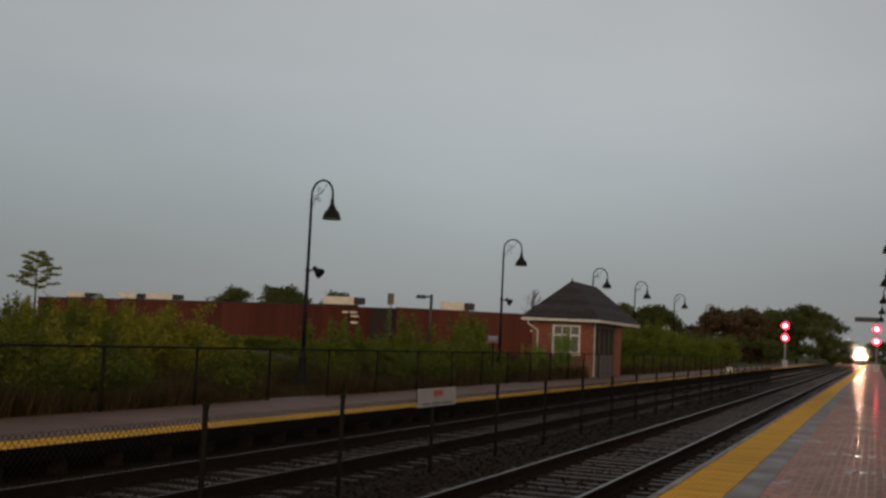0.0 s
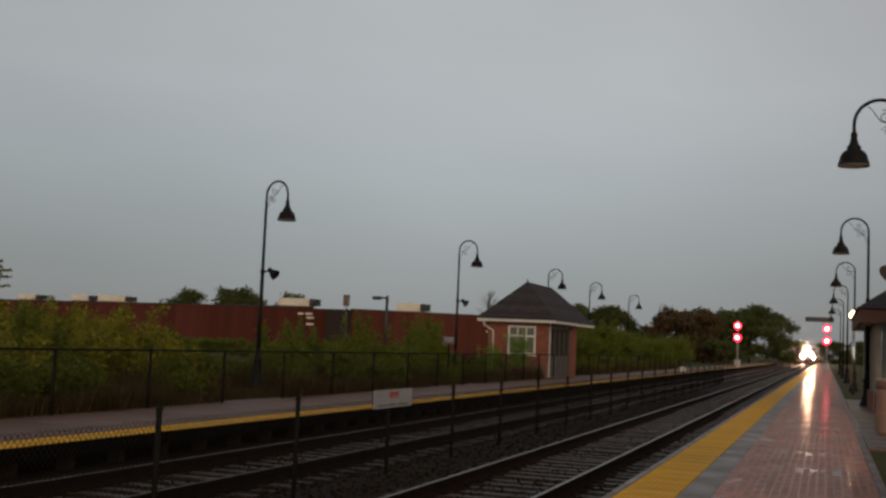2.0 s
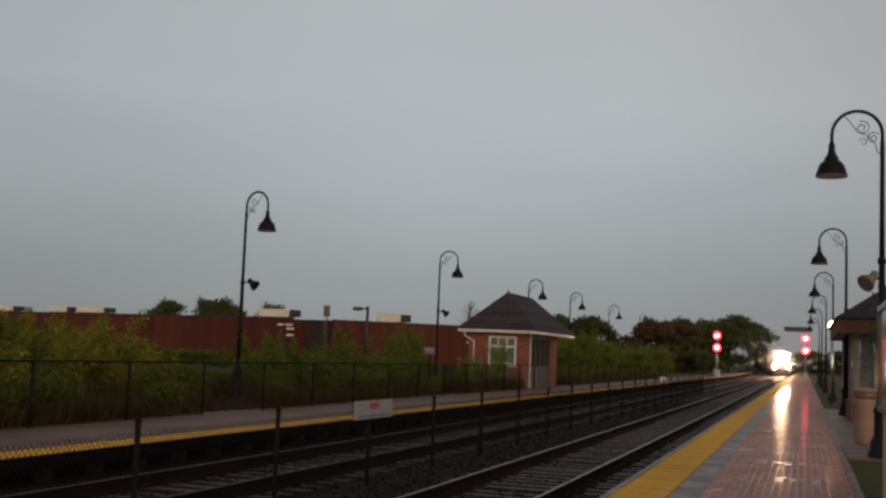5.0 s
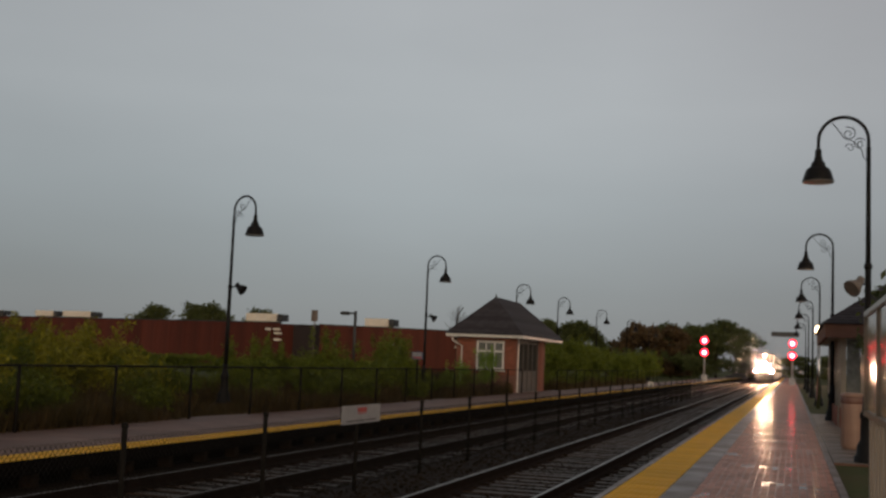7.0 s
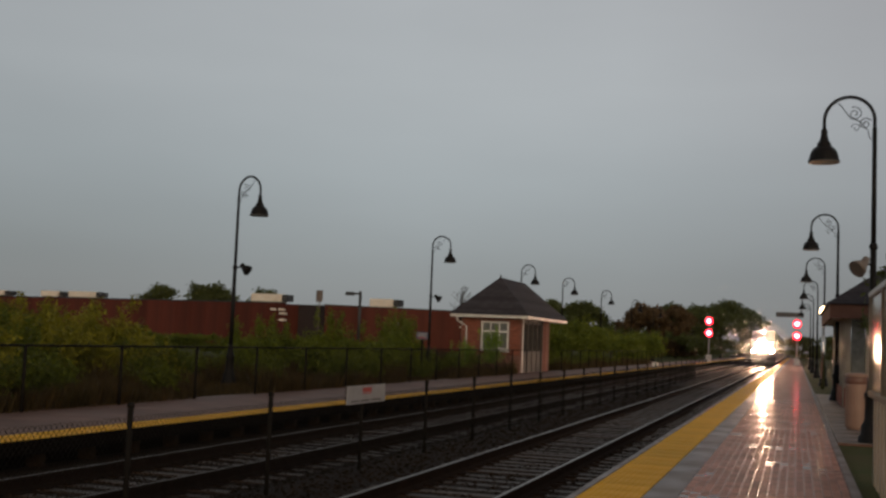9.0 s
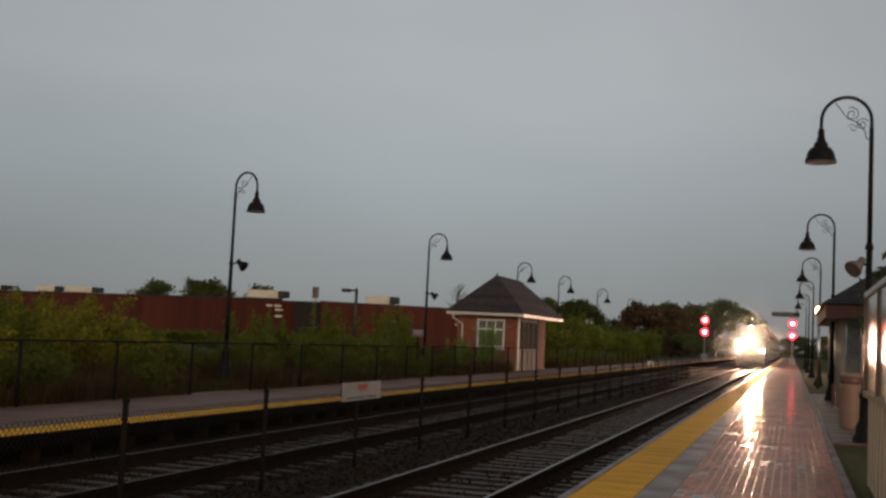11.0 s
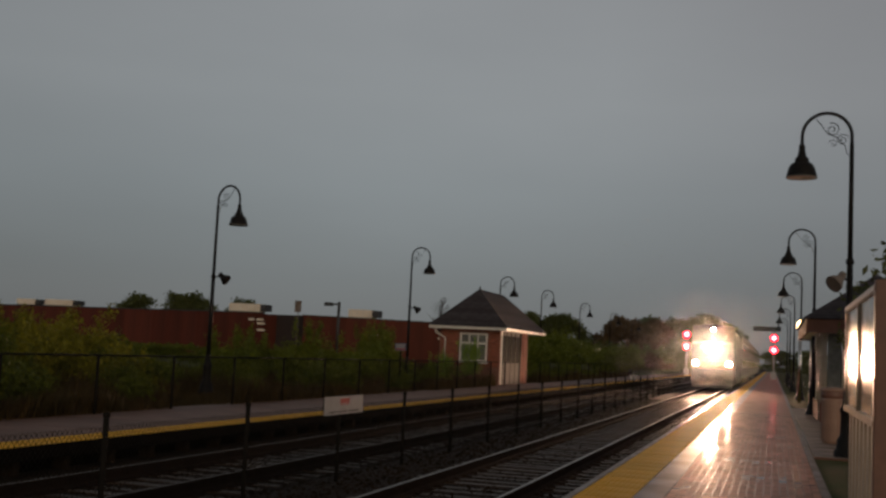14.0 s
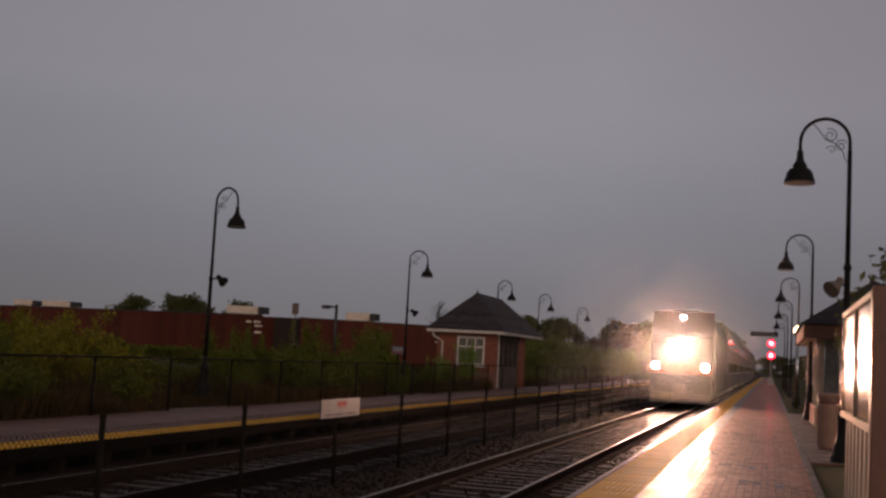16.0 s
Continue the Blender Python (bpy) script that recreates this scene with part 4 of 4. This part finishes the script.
def limbs(seed, h, spread, n, r0, low=0.25):
    rnd = random.Random(seed)
    bm = bmesh.new()
    tube(bm, [(0, 0, -0.55), (rnd.uniform(-0.1, 0.1), rnd.uniform(-0.1, 0.1), h * 0.4), (rnd.uniform(-0.2, 0.2), rnd.uniform(-0.2, 0.2), h * 0.85)], [r0, r0 * 0.7, r0 * 0.2], 7)
    for k in range(n):
        a = 2.4 * k + rnd.random()
        z = h * (low + (0.75 - low) * k / n)
        q = spread * rnd.uniform(0.6, 1.0)
        tube(bm, [(0, 0, z), (math.cos(a) * q * 0.5, math.sin(a) * q * 0.5, z + h * 0.1), (math.cos(a) * q, math.sin(a) * q, z + h * rnd.uniform(0.14, 0.26))], [r0 * 0.4, r0 * 0.25, r0 * 0.08], 5)
    return bm


def shrub(seed, w, h, mat, label, count=2600, size=0.055):
    s = thing("shrub", label, "shrub", group="shrubs behind the fence")
    rnd = random.Random(seed)
    blobs = []
    for k in range(9):
        a = rnd.uniform(0, 6.28)
        q = rnd.uniform(0, 0.6) * w / 2
        z = h * rnd.uniform(0.25, 0.8)
        blobs.append((math.cos(a) * q, math.sin(a) * q, z, w * rnd.uniform(0.18, 0.32), w * rnd.uniform(0.18, 0.32), h * rnd.uniform(0.15, 0.26)))
    for k in range(10):
        a = rnd.uniform(0, 6.28)
        q = rnd.uniform(0.1, 0.95) * w / 2
        up = rnd.uniform(0.55, 1.0)
        blobs.append((math.cos(a) * q, math.sin(a) * q, h * up, w * rnd.uniform(0.05, 0.1), w * rnd.uniform(0.05, 0.1), h * rnd.uniform(0.14, 0.26)))
    part("stems", limbs(seed, h * 0.8, w * 0.4, 7, 0.03, 0.08), M["bark"], s)
    me = leaf_cloud(seed, blobs, count, size)
    me.materials.append(mat)
    part("leaves", me, None, s)
    return s


def tree(seed, w, h, mat, label, count=7000, size=0.34, low=0.06, lumps=26):
    s = thing("tree", label, "tree", group="distant trees")
    rnd = random.Random(seed)
    blobs = []
    for k in range(lumps):
        a = rnd.uniform(0, 6.28)
        z = h * (low + (0.92 - low) * (k + 0.5) / lumps)
        q = w / 2 * rnd.uniform(0.1, 0.8) * (1 - 0.6 * max(0, (z / h - 0.55) / 0.45))
        blobs.append((math.cos(a) * q, math.sin(a) * q, z, w * rnd.uniform(0.13, 0.24), w * rnd.uniform(0.13, 0.24), h * rnd.uniform(0.09, 0.15)))
    part("trunk", limbs(seed, h * 0.9, w * 0.38, 9, h * 0.022), M["bark"], s)
    me = leaf_cloud(seed, blobs, count, size)
    me.materials.append(mat)
    part("crown", me, None, s)
    return s


def place_all(first, spots):
    first.matrix_basis = spots[0]
    for m in spots[1:]:
        copy_thing(first, m)


rnd = random.Random(21)
GREEN, YELLOW = "green leafy shrub growing behind the platform fence", "yellow-green leafy shrub behind the platform fence"
place_all(shrub(1, 3.4, 2.4, M["leaf_b"], YELLOW, 5200, 0.06), [pose(-19.5, 28.2, -0.15), pose(-21.5, 24.3, -0.4, 0, 0, 70), pose(-17.2, 27.0, -0.9, 0, 0, 130), pose(-18.6, 25.0, -0.5, 0, 0, 20), pose(-27, 33, 0, 0, 0, 60), pose(-22.5, 30.5, -0.1, 0, 0, 170), pose(-16.2, 19.5, -1.0, 0, 0, 290)])
place_all(shrub(2, 3.2, 2.2, M["leaf_a"], GREEN, 5200, 0.06), [pose(-18.3, 22.2, -0.35), pose(-20.5, 20.6, -0.3, 0, 0, 40), pose(-24, 26, -0.3, 0, 0, 200), pose(-15.6, 37.5, -0.8, 0, 0, 90), pose(-26, 30, 0, 0, 0, 30), pose(-16.9, 21.5, -0.7, 0, 0, 10), pose(-18.4, 18.6, -0.3, 0, 0, 110), pose(-16.0, 16.6, -0.7, 0, 0, 230), pose(-30, 38, 0, 0, 0, 300), pose(-24, 37, -0.6, 0, 0, 80), pose(-22, 46, -0.5, 0, 0, 180)])
place_all(shrub(3, 2.6, 3.1, M["leaf_f"], GREEN, 5200, 0.06), [pose(-18.2, 43.4, -0.75), pose(-19.0, 53.0, -0.5, 0, 0, 80), pose(-17.8, 50.0, -0.9, 0, 0, 150), pose(-20, 40.4, -1.2, 0, 0, 250), pose(-19.4, 37.6, -1.4, 0, 0, 300), pose(-16.2, 46.8, -1.0, 0, 0, 40), pose(-16.0, 42.0, -1.2, 0, 0, 120)])
place_all(shrub(4, 1.9, 2.4, M["leaf_e"], "small green bush in front of the shelter window", 2200, 0.05), [pose(-14.35, 53.9, -0.05), pose(-15.6, 53.6, -0.7, 0, 0, 90)])
place_all(shrub(5, 4.2, 3.5, M["leaf_f"], "light green bush beside the far platform", 5200, 0.09), [pose(-16.5, 84, 0.2), pose(-16, 92, 0.0, 0, 0, 60), pose(-17, 99, -0.1, 0, 0, 140), pose(-16.3, 78, -0.4, 0, 0, 220), pose(-15.6, 108, -0.6, 0, 0, 10), pose(-17, 116, -0.5, 0, 0, 100), pose(-18, 72, -0.3, 0, 0, 100), pose(-16, 128, -0.3, 0, 0, 0), pose(-17, 140, 0, 0, 0, 50), pose(-20, 150, 0, 0, 0, 150), pose(-22, 160, 0.0, 0, 0, 250)])
place_all(shrub(6, 9, 4.2, M["leaf_c"], "dark hedge of bushes beside the railway", 6000, 0.2), [pose(-28, 175, 0), pose(-36, 180, 0, 0, 0, 60), pose(-44, 186, 0, 0, 0, 140), pose(-52, 190, 0, 0, 0, 220), pose(-24, 190, 0, 0, 0, 10), pose(-18, 214, 0, 0, 0, 100)])


place_all(shrub(7, 8.0, 1.1, M["leaf_a"], "broad low green thicket in the yard", 6500, 0.11), [pose(-27, 62, 0), pose(-34, 66, 0, 0, 0, 50), pose(-41, 70, 0, 0, 0, 100), pose(-48, 76, 0, 0, 0, 150), pose(-56, 82, 0, 0, 0, 200), pose(-64, 86, 0, 0, 0, 250), pose(-72, 92, 0, 0, 0, 300), pose(-24, 56, 0, 0, 0, 20), pose(-30, 78, 0, 0, 0, 70), pose(-36, 92, 0, 0, 0, 120), pose(-44, 100, 0, 0, 0, 170), pose(-80, 98, 0, 0, 0, 170), pose(-88, 104, 0, 0, 0, 60)])


def weeds():
    """Tall stalks and grass between the fence and the warehouse yard."""
    r = np.random.default_rng(8)
    n = 100000
    y = 9 + 100 * r.random(n) ** 1.4
    x = -13.28 - 9 * r.random(n) ** 1.7 * (0.6 + y / 60)
    patch = 0.55 + 0.45 * np.sin(y * 0.7 + 1.3 * np.sin(x * 0.8)) * np.cos(x * 0.9 + y * 0.23)
    h = r.uniform(0.3, 0.95, n) * (0.35 + 0.75 * patch)
    keep = ~((y > 55.3) & (y < 66.5) & (x > -17.4))
    for ly in LEFT_LAMPS[:2]:
        h = np.where((abs(x + 17.15 / ly * y) < 0.9) & (y < ly + 0.8), h * 0.35, h)
    x, y, h = x[keep], y[keep], h[keep]
    n = len(x)
    a = r.uniform(0, 6.28, n)
    w = r.uniform(0.006, 0.018, n)
    lx, ly = r.normal(0, 0.22, n) * h, r.normal(0, 0.22, n) * h
    c, s = np.cos(a) * w, np.sin(a) * w
    z0 = np.full(n, -0.42)
    h = h + 0.25
    v = np.stack([np.stack([x - c, y - s, z0], -1), np.stack([x + c, y + s, z0], -1), np.stack([x + lx * 0.45 + c, y + ly * 0.45 + s, z0 + h * 0.6], -1),
                  np.stack([x + lx * 0.45 - c, y + ly * 0.45 - s, z0 + h * 0.6], -1), np.stack([x + lx, y + ly, z0 + h], -1)], 1)
    k = 5 * np.arange(n)[:, None]
    f4 = (k + np.array([0, 1, 2, 3])).tolist()
    f3 = (k + np.array([3, 2, 4])).tolist()
    me = bpy.data.meshes.new("weeds")
    me.from_pydata(v.reshape(-1, 3).tolist(), [], f4 + f3)
    me.materials.append(M["weed"])
    tagged(new("weeds", me), "tall brownish green weeds behind the platform fence", "weeds", kind="stuff")
    # scrub: low leafy growth
    blobs = []
    rr = random.Random(5)
    for _ in range(210):
        yy = 10 + 90 * rr.random() ** 1.3
        xx = -14.0 - rr.random() ** 1.6 * 10
        if 54.5 < yy < 67 and xx > -18 or abs(xx + 0.531 * yy) < 1.3 and 24 < yy < 33:
            continue
        blobs.append((xx, yy, rr.uniform(0.25, 0.7), rr.uniform(0.35, 0.8), rr.uniform(0.4, 1.1), rr.uniform(0.25, 0.6)))
    me = leaf_cloud(77, blobs, 100000, 0.05)
    me.materials.append(M["leaf_a"])
    tagged(new("scrub", me), "low green scrub among the weeds", "scrub", kind="stuff")


weeds()


def young_tree(at):
    """A slim trunk with tiers of nearly level branches, each with small leaf sprays towards its tip."""
    t = thing("tree", "thin young tree with tiers of sparse yellow-green leaves", "tree", at, group="distant trees")
    r = random.Random(31)
    bm = bmesh.new()
    tube(bm, [(0, 0, -0.55), (0.05, 0, 2.6), (-0.04, 0.03, 5.2)], [0.07, 0.05, 0.012], 7)
    blobs = []
    for k in range(30):
        z = 3.3 + 1.95 * (k / 29) ** 1.05
        a = 2.4 * k + r.uniform(-0.3, 0.3)
        q = (1.25 - 0.85 * ((z - 3.3) / 1.95) ** 2.5) * r.uniform(0.55, 1.05)
        tip = (math.cos(a) * q, math.sin(a) * q, z + 0.12 * q)
        tube(bm, [(0, 0, z - 0.1), (tip[0] * 0.5, tip[1] * 0.5, z + 0.02), tip], [0.02, 0.013, 0.005], 5)
        for u in (0.6, 0.85, 1.05):
            blobs.append((tip[0] * u, tip[1] * u, z + 0.1 * q * u + 0.05, 0.24, 0.24, 0.09))
    part("trunk", bm, M["bark"], t)
    me = leaf_cloud(31, blobs, 2600, 0.085)
    me.materials.append(M["leaf_g"])
    part("crown", me, None, t)


def bare_tree(at, h):
    t = thing("bare_tree", "leafless thin grey tree behind the shelter", "tree", at, group="distant trees")
    r = random.Random(17)
    bm = bmesh.new()
    tube(bm, [(0, 0, -0.55), (0.1, 0, h * 0.6), (0.0, 0, h)], [0.1, 0.06, 0.012], 6)
    for k in range(34):
        z = h * r.uniform(0.5, 0.95)
        a = r.uniform(0, 6.28)
        q = 1.9 * (1.05 - z / h) + 0.35
        m = (math.cos(a) * q * 0.5, math.sin(a) * q * 0.5, z + q * 0.5)
        tube(bm, [(0, 0, z), m, (m[0] * 2.0, m[1] * 2.0, z + q * 0.95)], [0.03, 0.02, 0.007], 4)
        tube(bm, [m, (m[0] * 1.3 + 0.2, m[1] * 1.5, m[2] + q * 0.6)], [0.016, 0.006], 4)
    part("branches", bm, M["bark"], t)


young_tree((-43.4, 50, 0))
bare_tree((-27.2, 92, 0), 6.0)
DARK = "dark green tree beside the railway"
place_all(tree(32, 12, 10.4, M["leaf_c"], DARK), [pose(-46, 222, 0), pose(-40, 224, 0, 0, 0, 50), pose(-51, 240, 0, 0, 0, 100), pose(-58, 235, 0, 0, 0, 20)])
place_all(tree(33, 11, 9.5, M["leaf_d"], "dark reddish brown tree beside the railway"), [pose(-27.5, 215, 0), pose(-31, 228, -0.6, 0, 0, 40), pose(-22, 220, 0, 0, 0, 90)])
place_all(tree(34, 14, 12.2, M["leaf_c"], DARK, 8000), [pose(-15.5, 250, 0.2), pose(-21, 245, -1.2, 0, 0, 70), pose(-12, 262, 0, 0, 0, 200), pose(-25.5, 252, -0.8, 0, 0, 130)])
place_all(tree(35, 11, 11.0, M["leaf_c"], "dark tree behind the warehouse roof", 5000), [pose(-126.5, 205, -0.5), pose(-117, 205, -0.1, 0, 0, 80), pose(-112, 205, 0, 0, 0, 160), pose(-102.5, 205, -0.8, 0, 0, 30), pose(-60, 240, -1, 0, 0, 60)])
place_all(tree(36, 7.4, 5.5, M["leaf_c"], "leafy tree beside the near platform", 10000, 0.12, 0.45, 16), [pose(4.7, 31, -0.02)])

place_all(tree(37, 14, 6.5, M["leaf_c"], "low dark tree closing the view down the line", 5000, 0.34), [pose(9, 330, 0), pose(19, 335, 0, 0, 0, 50), pose(30, 330, 0, 0, 0, 100), pose(2, 350, 0, 0, 0, 150), pose(42, 335, 0, 0, 0, 200), pose(-8, 360, 0, 0, 0, 250)])
# rooftop units and yard lights on the warehouse
for x, w, hg in ((-135, 3.6, 0.9), (-121.3, 3.6, 0.95), (-113.5, 5.3, 0.95), (-74.9, 5.0, 1.15), (-60.0, 3.8, 1.2)):
    rooftop_unit(x, 168 - (x + 142) * 0.25 if x < -70 else 160, w, hg)
far_pole(-58.7, 148, 7.7, 1.2)
solid("road_sign", box(boxed(-0.06, 0.06, -0.05, 0.05, -0.5, 7.0), -0.48, 0.48, -0.08, -0.051, 5.9, 7.45), M["flag"], "grey rectangular sign on a post in the yard", "sign", at=(-62.5, 142.5, 0))
ps = thing("platform_sign", "small dark blue sign with pale print on a dark post", "sign", (-14.6, 43.9, 0))
part("post", boxed(-0.03, 0.03, -0.03, 0.03, -0.5, 1.86), M["fence"], ps)
part("plate", boxed(-0.24, 0.24, -0.05, -0.031, 1.54, 1.84), M["sign_blue"], ps)
for z0, z1, ink in ((1.74, 1.79, "sign_white"), (1.66, 1.7, "sign_white"), (1.585, 1.62, "sign_red")):
    part("print_bar", boxed(-0.19, 0.19, -0.055, -0.051, z0, z1), M[ink], ps)
solid("utility_box", box(boxed(-0.19, 0.19, -0.15, 0.15, -0.01, 0.34, bevel=0.02), -0.22, 0.22, -0.18, 0.18, 0.342, 0.37, bevel=0.008), M["white_paint"], "small white utility box on the far platform", "box", at=(-10.9, 93, 0))


# ---- a car waiting beyond the platforms ----
def parked_car(x, y, rz):
    c = thing("car", "dark grey car waiting at the level crossing", "car", (x, y, -0.43), group="cars at the crossing", rz=rz)
    body = [(-2.2, 0.35), (2.2, 0.35), (2.25, 0.7), (1.9, 0.9), (1.0, 0.98), (0.4, 1.42), (-1.2, 1.45), (-1.8, 1.0), (-2.2, 0.92)]
    bm = prism(bmesh.new(), [(u, v) for u, v in body], "x", -0.85, 0.85)
    part("body", bm, M["car_paint"], c)
    part("windscreen", prism(bmesh.new(), [(0.95, 1.0), (1.0, 1.0), (0.46, 1.4), (0.42, 1.4)], "x", -0.72, 0.72), M["window"], c)
    for sx in (-0.8, 0.8):
        for sy in (-1.35, 1.35):
            part("wheel", disc(bmesh.new(), (sx, sy, 0.33), 0.33, "x", 16, 0.2), M["rubber"], c)


parked_car(-11.3, 250, 90)


# ---- train ----
def hood(x, y0, y1, z, r):
    """An open round hood, added to narrow a lamp's beam, with a wall of its own thickness."""
    bm = bmesh.new()
    n = 20
    rings = []
    for q, y in ((r, y0), (r, y1), (r + 0.02, y1), (r + 0.02, y0)):
        rings.append([bm.verts.new((x + q * math.cos(2 * math.pi * k / n), y, z + q * math.sin(2 * math.pi * k / n))) for k in range(n)])
    for a, b in zip(rings, rings[1:] + rings[:1]):
        for k in range(n):
            bm.faces.new((a[k], a[(k + 1) % n], b[(k + 1) % n], b[k]))
    bmesh.ops.recalc_face_normals(bm, faces=bm.faces)
    return bm


def locomotive():
    t = thing("locomotive", "commuter locomotive with bright headlights and added glare drops before them", "locomotive")
    side = [(-1.5, 0.55), (1.5, 0.55), (1.55, 0.9), (1.55, 3.5), (1.35, 4.25), (0.7, 4.6), (-0.7, 4.6), (-1.35, 4.25), (-1.55, 3.5), (-1.55, 0.9)]
    part("body", prism(bmesh.new(), side, "y", 1.3, 17.0), M["train_paint"], t, "dark blue-grey painted body")
    nose = [(1.3, 0.6), (1.3, 4.55), (1.0, 4.5), (0.35, 3.35), (0.0, 3.2), (0.0, 0.6)]
    part("nose", prism(bmesh.new(), nose, "x", -1.45, 1.45), M["train_paint"], t)
    part("orange_band", boxed(-1.46, 1.46, -0.012, 1.2, 1.5, 1.95), M["train_orange"], t, "orange band across the nose")
    for x in (-0.72, 0.72):
        part("windscreen", prism(bmesh.new(), [(0.9, 4.36), (0.44, 3.5), (0.42, 3.52), (0.87, 4.38)], "x", x - 0.55, x + 0.55), M["window"], t)
    part("pilot", prism(bmesh.new(), [(-0.15, 0.12), (0.4, 0.12), (0.4, 0.62), (0.0, 0.62)], "x", -1.4, 1.4), M["dark_metal"], t, "black snow plough pilot")
    part("coupler", box(boxed(-0.12, 0.12, -0.6, 0.0, 0.75, 0.95), -0.2, 0.2, -0.75, -0.6, 0.68, 1.02), M["dark_metal"], t)
    hb = part("headlight_box", boxed(-0.5, 0.5, -0.09, 0.05, 2.6, 3.08, bevel=0.03), M["dark_metal"], t, "headlight housing")
    for x in (-0.24, 0.24):
        part("headlight", disc(bmesh.new(), (x, -0.11, 2.84), 0.2, "y", 20, 0.04), M["headlight"], hb, "glaring headlight")
        part("hood", hood(x, -0.7, -0.08, 2.84, 0.21), M["dark_metal"], hb, "round black hood added to narrow the beam")
    gb = part("upper_light_box", boxed(-0.22, 0.22, 0.9, 1.2, 4.0, 4.4, bevel=0.03), M["dark_metal"], t)
    part("upper_light", disc(bmesh.new(), (0, 0.86, 4.17), 0.13, "y", 16, 0.04), M["ditch"], gb, "warning light above the windscreen")
    part("hood", hood(0, 0.42, 0.9, 4.17, 0.14), M["dark_metal"], gb, "round black hood added to narrow the beam")
    for x in (-1.15, 1.15):
        db = part("ditch_light_box", boxed(x - 0.2, x + 0.2, -0.1, 0.05, 1.66, 2.04, bevel=0.03), M["dark_metal"], t)
        part("ditch_light", disc(bmesh.new(), (x, -0.12, 1.85), 0.15, "y", 16, 0.04), M["ditch"], db, "glaring ditch light")
        part("hood", hood(x, -0.55, -0.08, 1.85, 0.16), M["dark_metal"], db, "round black hood added to narrow the beam")
    for y in (2.2, 4.9, 12.6, 15.3):
        for x in (-0.76, 0.76):
            part("wheel", disc(bmesh.new(), (x, y, 0.5), 0.5, "x", 20, 0.13), M["dark_metal"], t)
    for x in (-1.25, 1.25):
        part("truck_frame", box(boxed(x - 0.08, x + 0.08, 1.4, 5.7, 0.4, 0.75), x - 0.08, x + 0.08, 11.8, 16.1, 0.4, 0.75), M["dark_metal"], t)
        part("handrail", tube(bmesh.new(), [(x * 1.14, 0.6, 0.7), (x * 1.14, 0.6, 2.6)], 0.02, 6), M["sign_white"], t)
    # fine drops added in the beams to imitate the lamps' glare, thinning out from the lamps
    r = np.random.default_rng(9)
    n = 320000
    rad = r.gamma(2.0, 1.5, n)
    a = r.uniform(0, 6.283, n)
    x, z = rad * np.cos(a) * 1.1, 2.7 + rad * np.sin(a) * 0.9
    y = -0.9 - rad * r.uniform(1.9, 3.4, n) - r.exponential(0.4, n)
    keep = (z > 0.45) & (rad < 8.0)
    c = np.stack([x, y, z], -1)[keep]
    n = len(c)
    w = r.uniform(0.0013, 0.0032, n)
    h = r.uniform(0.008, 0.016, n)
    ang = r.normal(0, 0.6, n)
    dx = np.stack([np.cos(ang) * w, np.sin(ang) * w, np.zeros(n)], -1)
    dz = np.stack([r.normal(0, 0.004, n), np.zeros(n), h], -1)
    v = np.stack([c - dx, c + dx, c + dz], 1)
    me = bpy.data.meshes.new("glare_drops")
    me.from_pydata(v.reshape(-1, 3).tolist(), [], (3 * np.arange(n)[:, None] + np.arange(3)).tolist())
    me.materials.append(M["glare_drop"])
    tagged(part("glare_drops", me, None, t), kind="stuff")
    return t


def gallery_car():
    t = thing("passenger_car", "two-level stainless steel passenger car behind the locomotive", "railway car", group="passenger cars")
    side = [(-1.45, 0.6), (1.45, 0.6), (1.52, 0.9), (1.52, 4.2), (1.2, 4.75), (-1.2, 4.75), (-1.52, 4.2), (-1.52, 0.9)]
    part("body", prism(bmesh.new(), side, "y", 0, 25.6), M["steel"], t)
    for z0, z1 in ((1.6, 2.3), (3.2, 3.75)):
        for k in range(10):
            y = 1.6 + 2.3 * k
            for x in (-1.53, 1.53):
                part("window", boxed(x - 0.012, x + 0.012, y, y + 1.5, z0, z1, bevel=0.005), M["window"], t)
    for y in (2.2, 4.6, 21, 23.4):
        for x in (-0.76, 0.76):
            part("wheel", disc(bmesh.new(), (x, y, 0.45), 0.45, "x", 16, 0.13), M["dark_metal"], t)
    return t


loco = locomotive()
cars = [gallery_car()]
for _ in range(4):
    cars.append(copy_thing(cars[0], pose(0, 0, 0)))

# ---- many small pieces last ----
sleepers(near_track)
sleepers(far_track)
ballast_stones()
platform_pieces(near_plat, far_plat)


def train_y(t):
    """The nose of the slowing train along the track."""
    u = 16.0 - t
    return 55.0 + 13.421 * u + -0.1081 * u ** 2 + 0.02439 * u ** 3


def motions():
    steps = [0.5 * k for k in range(33)]
    walk(loco, [(t, pose(TRACK_NEAR, train_y(t), RAIL_TOP)) for t in steps])
    for k, c in enumerate(cars):
        walk(c, [(t, pose(TRACK_NEAR, train_y(t) + 17.6 + 26.2 * k, RAIL_TOP)) for t in steps])


motions()
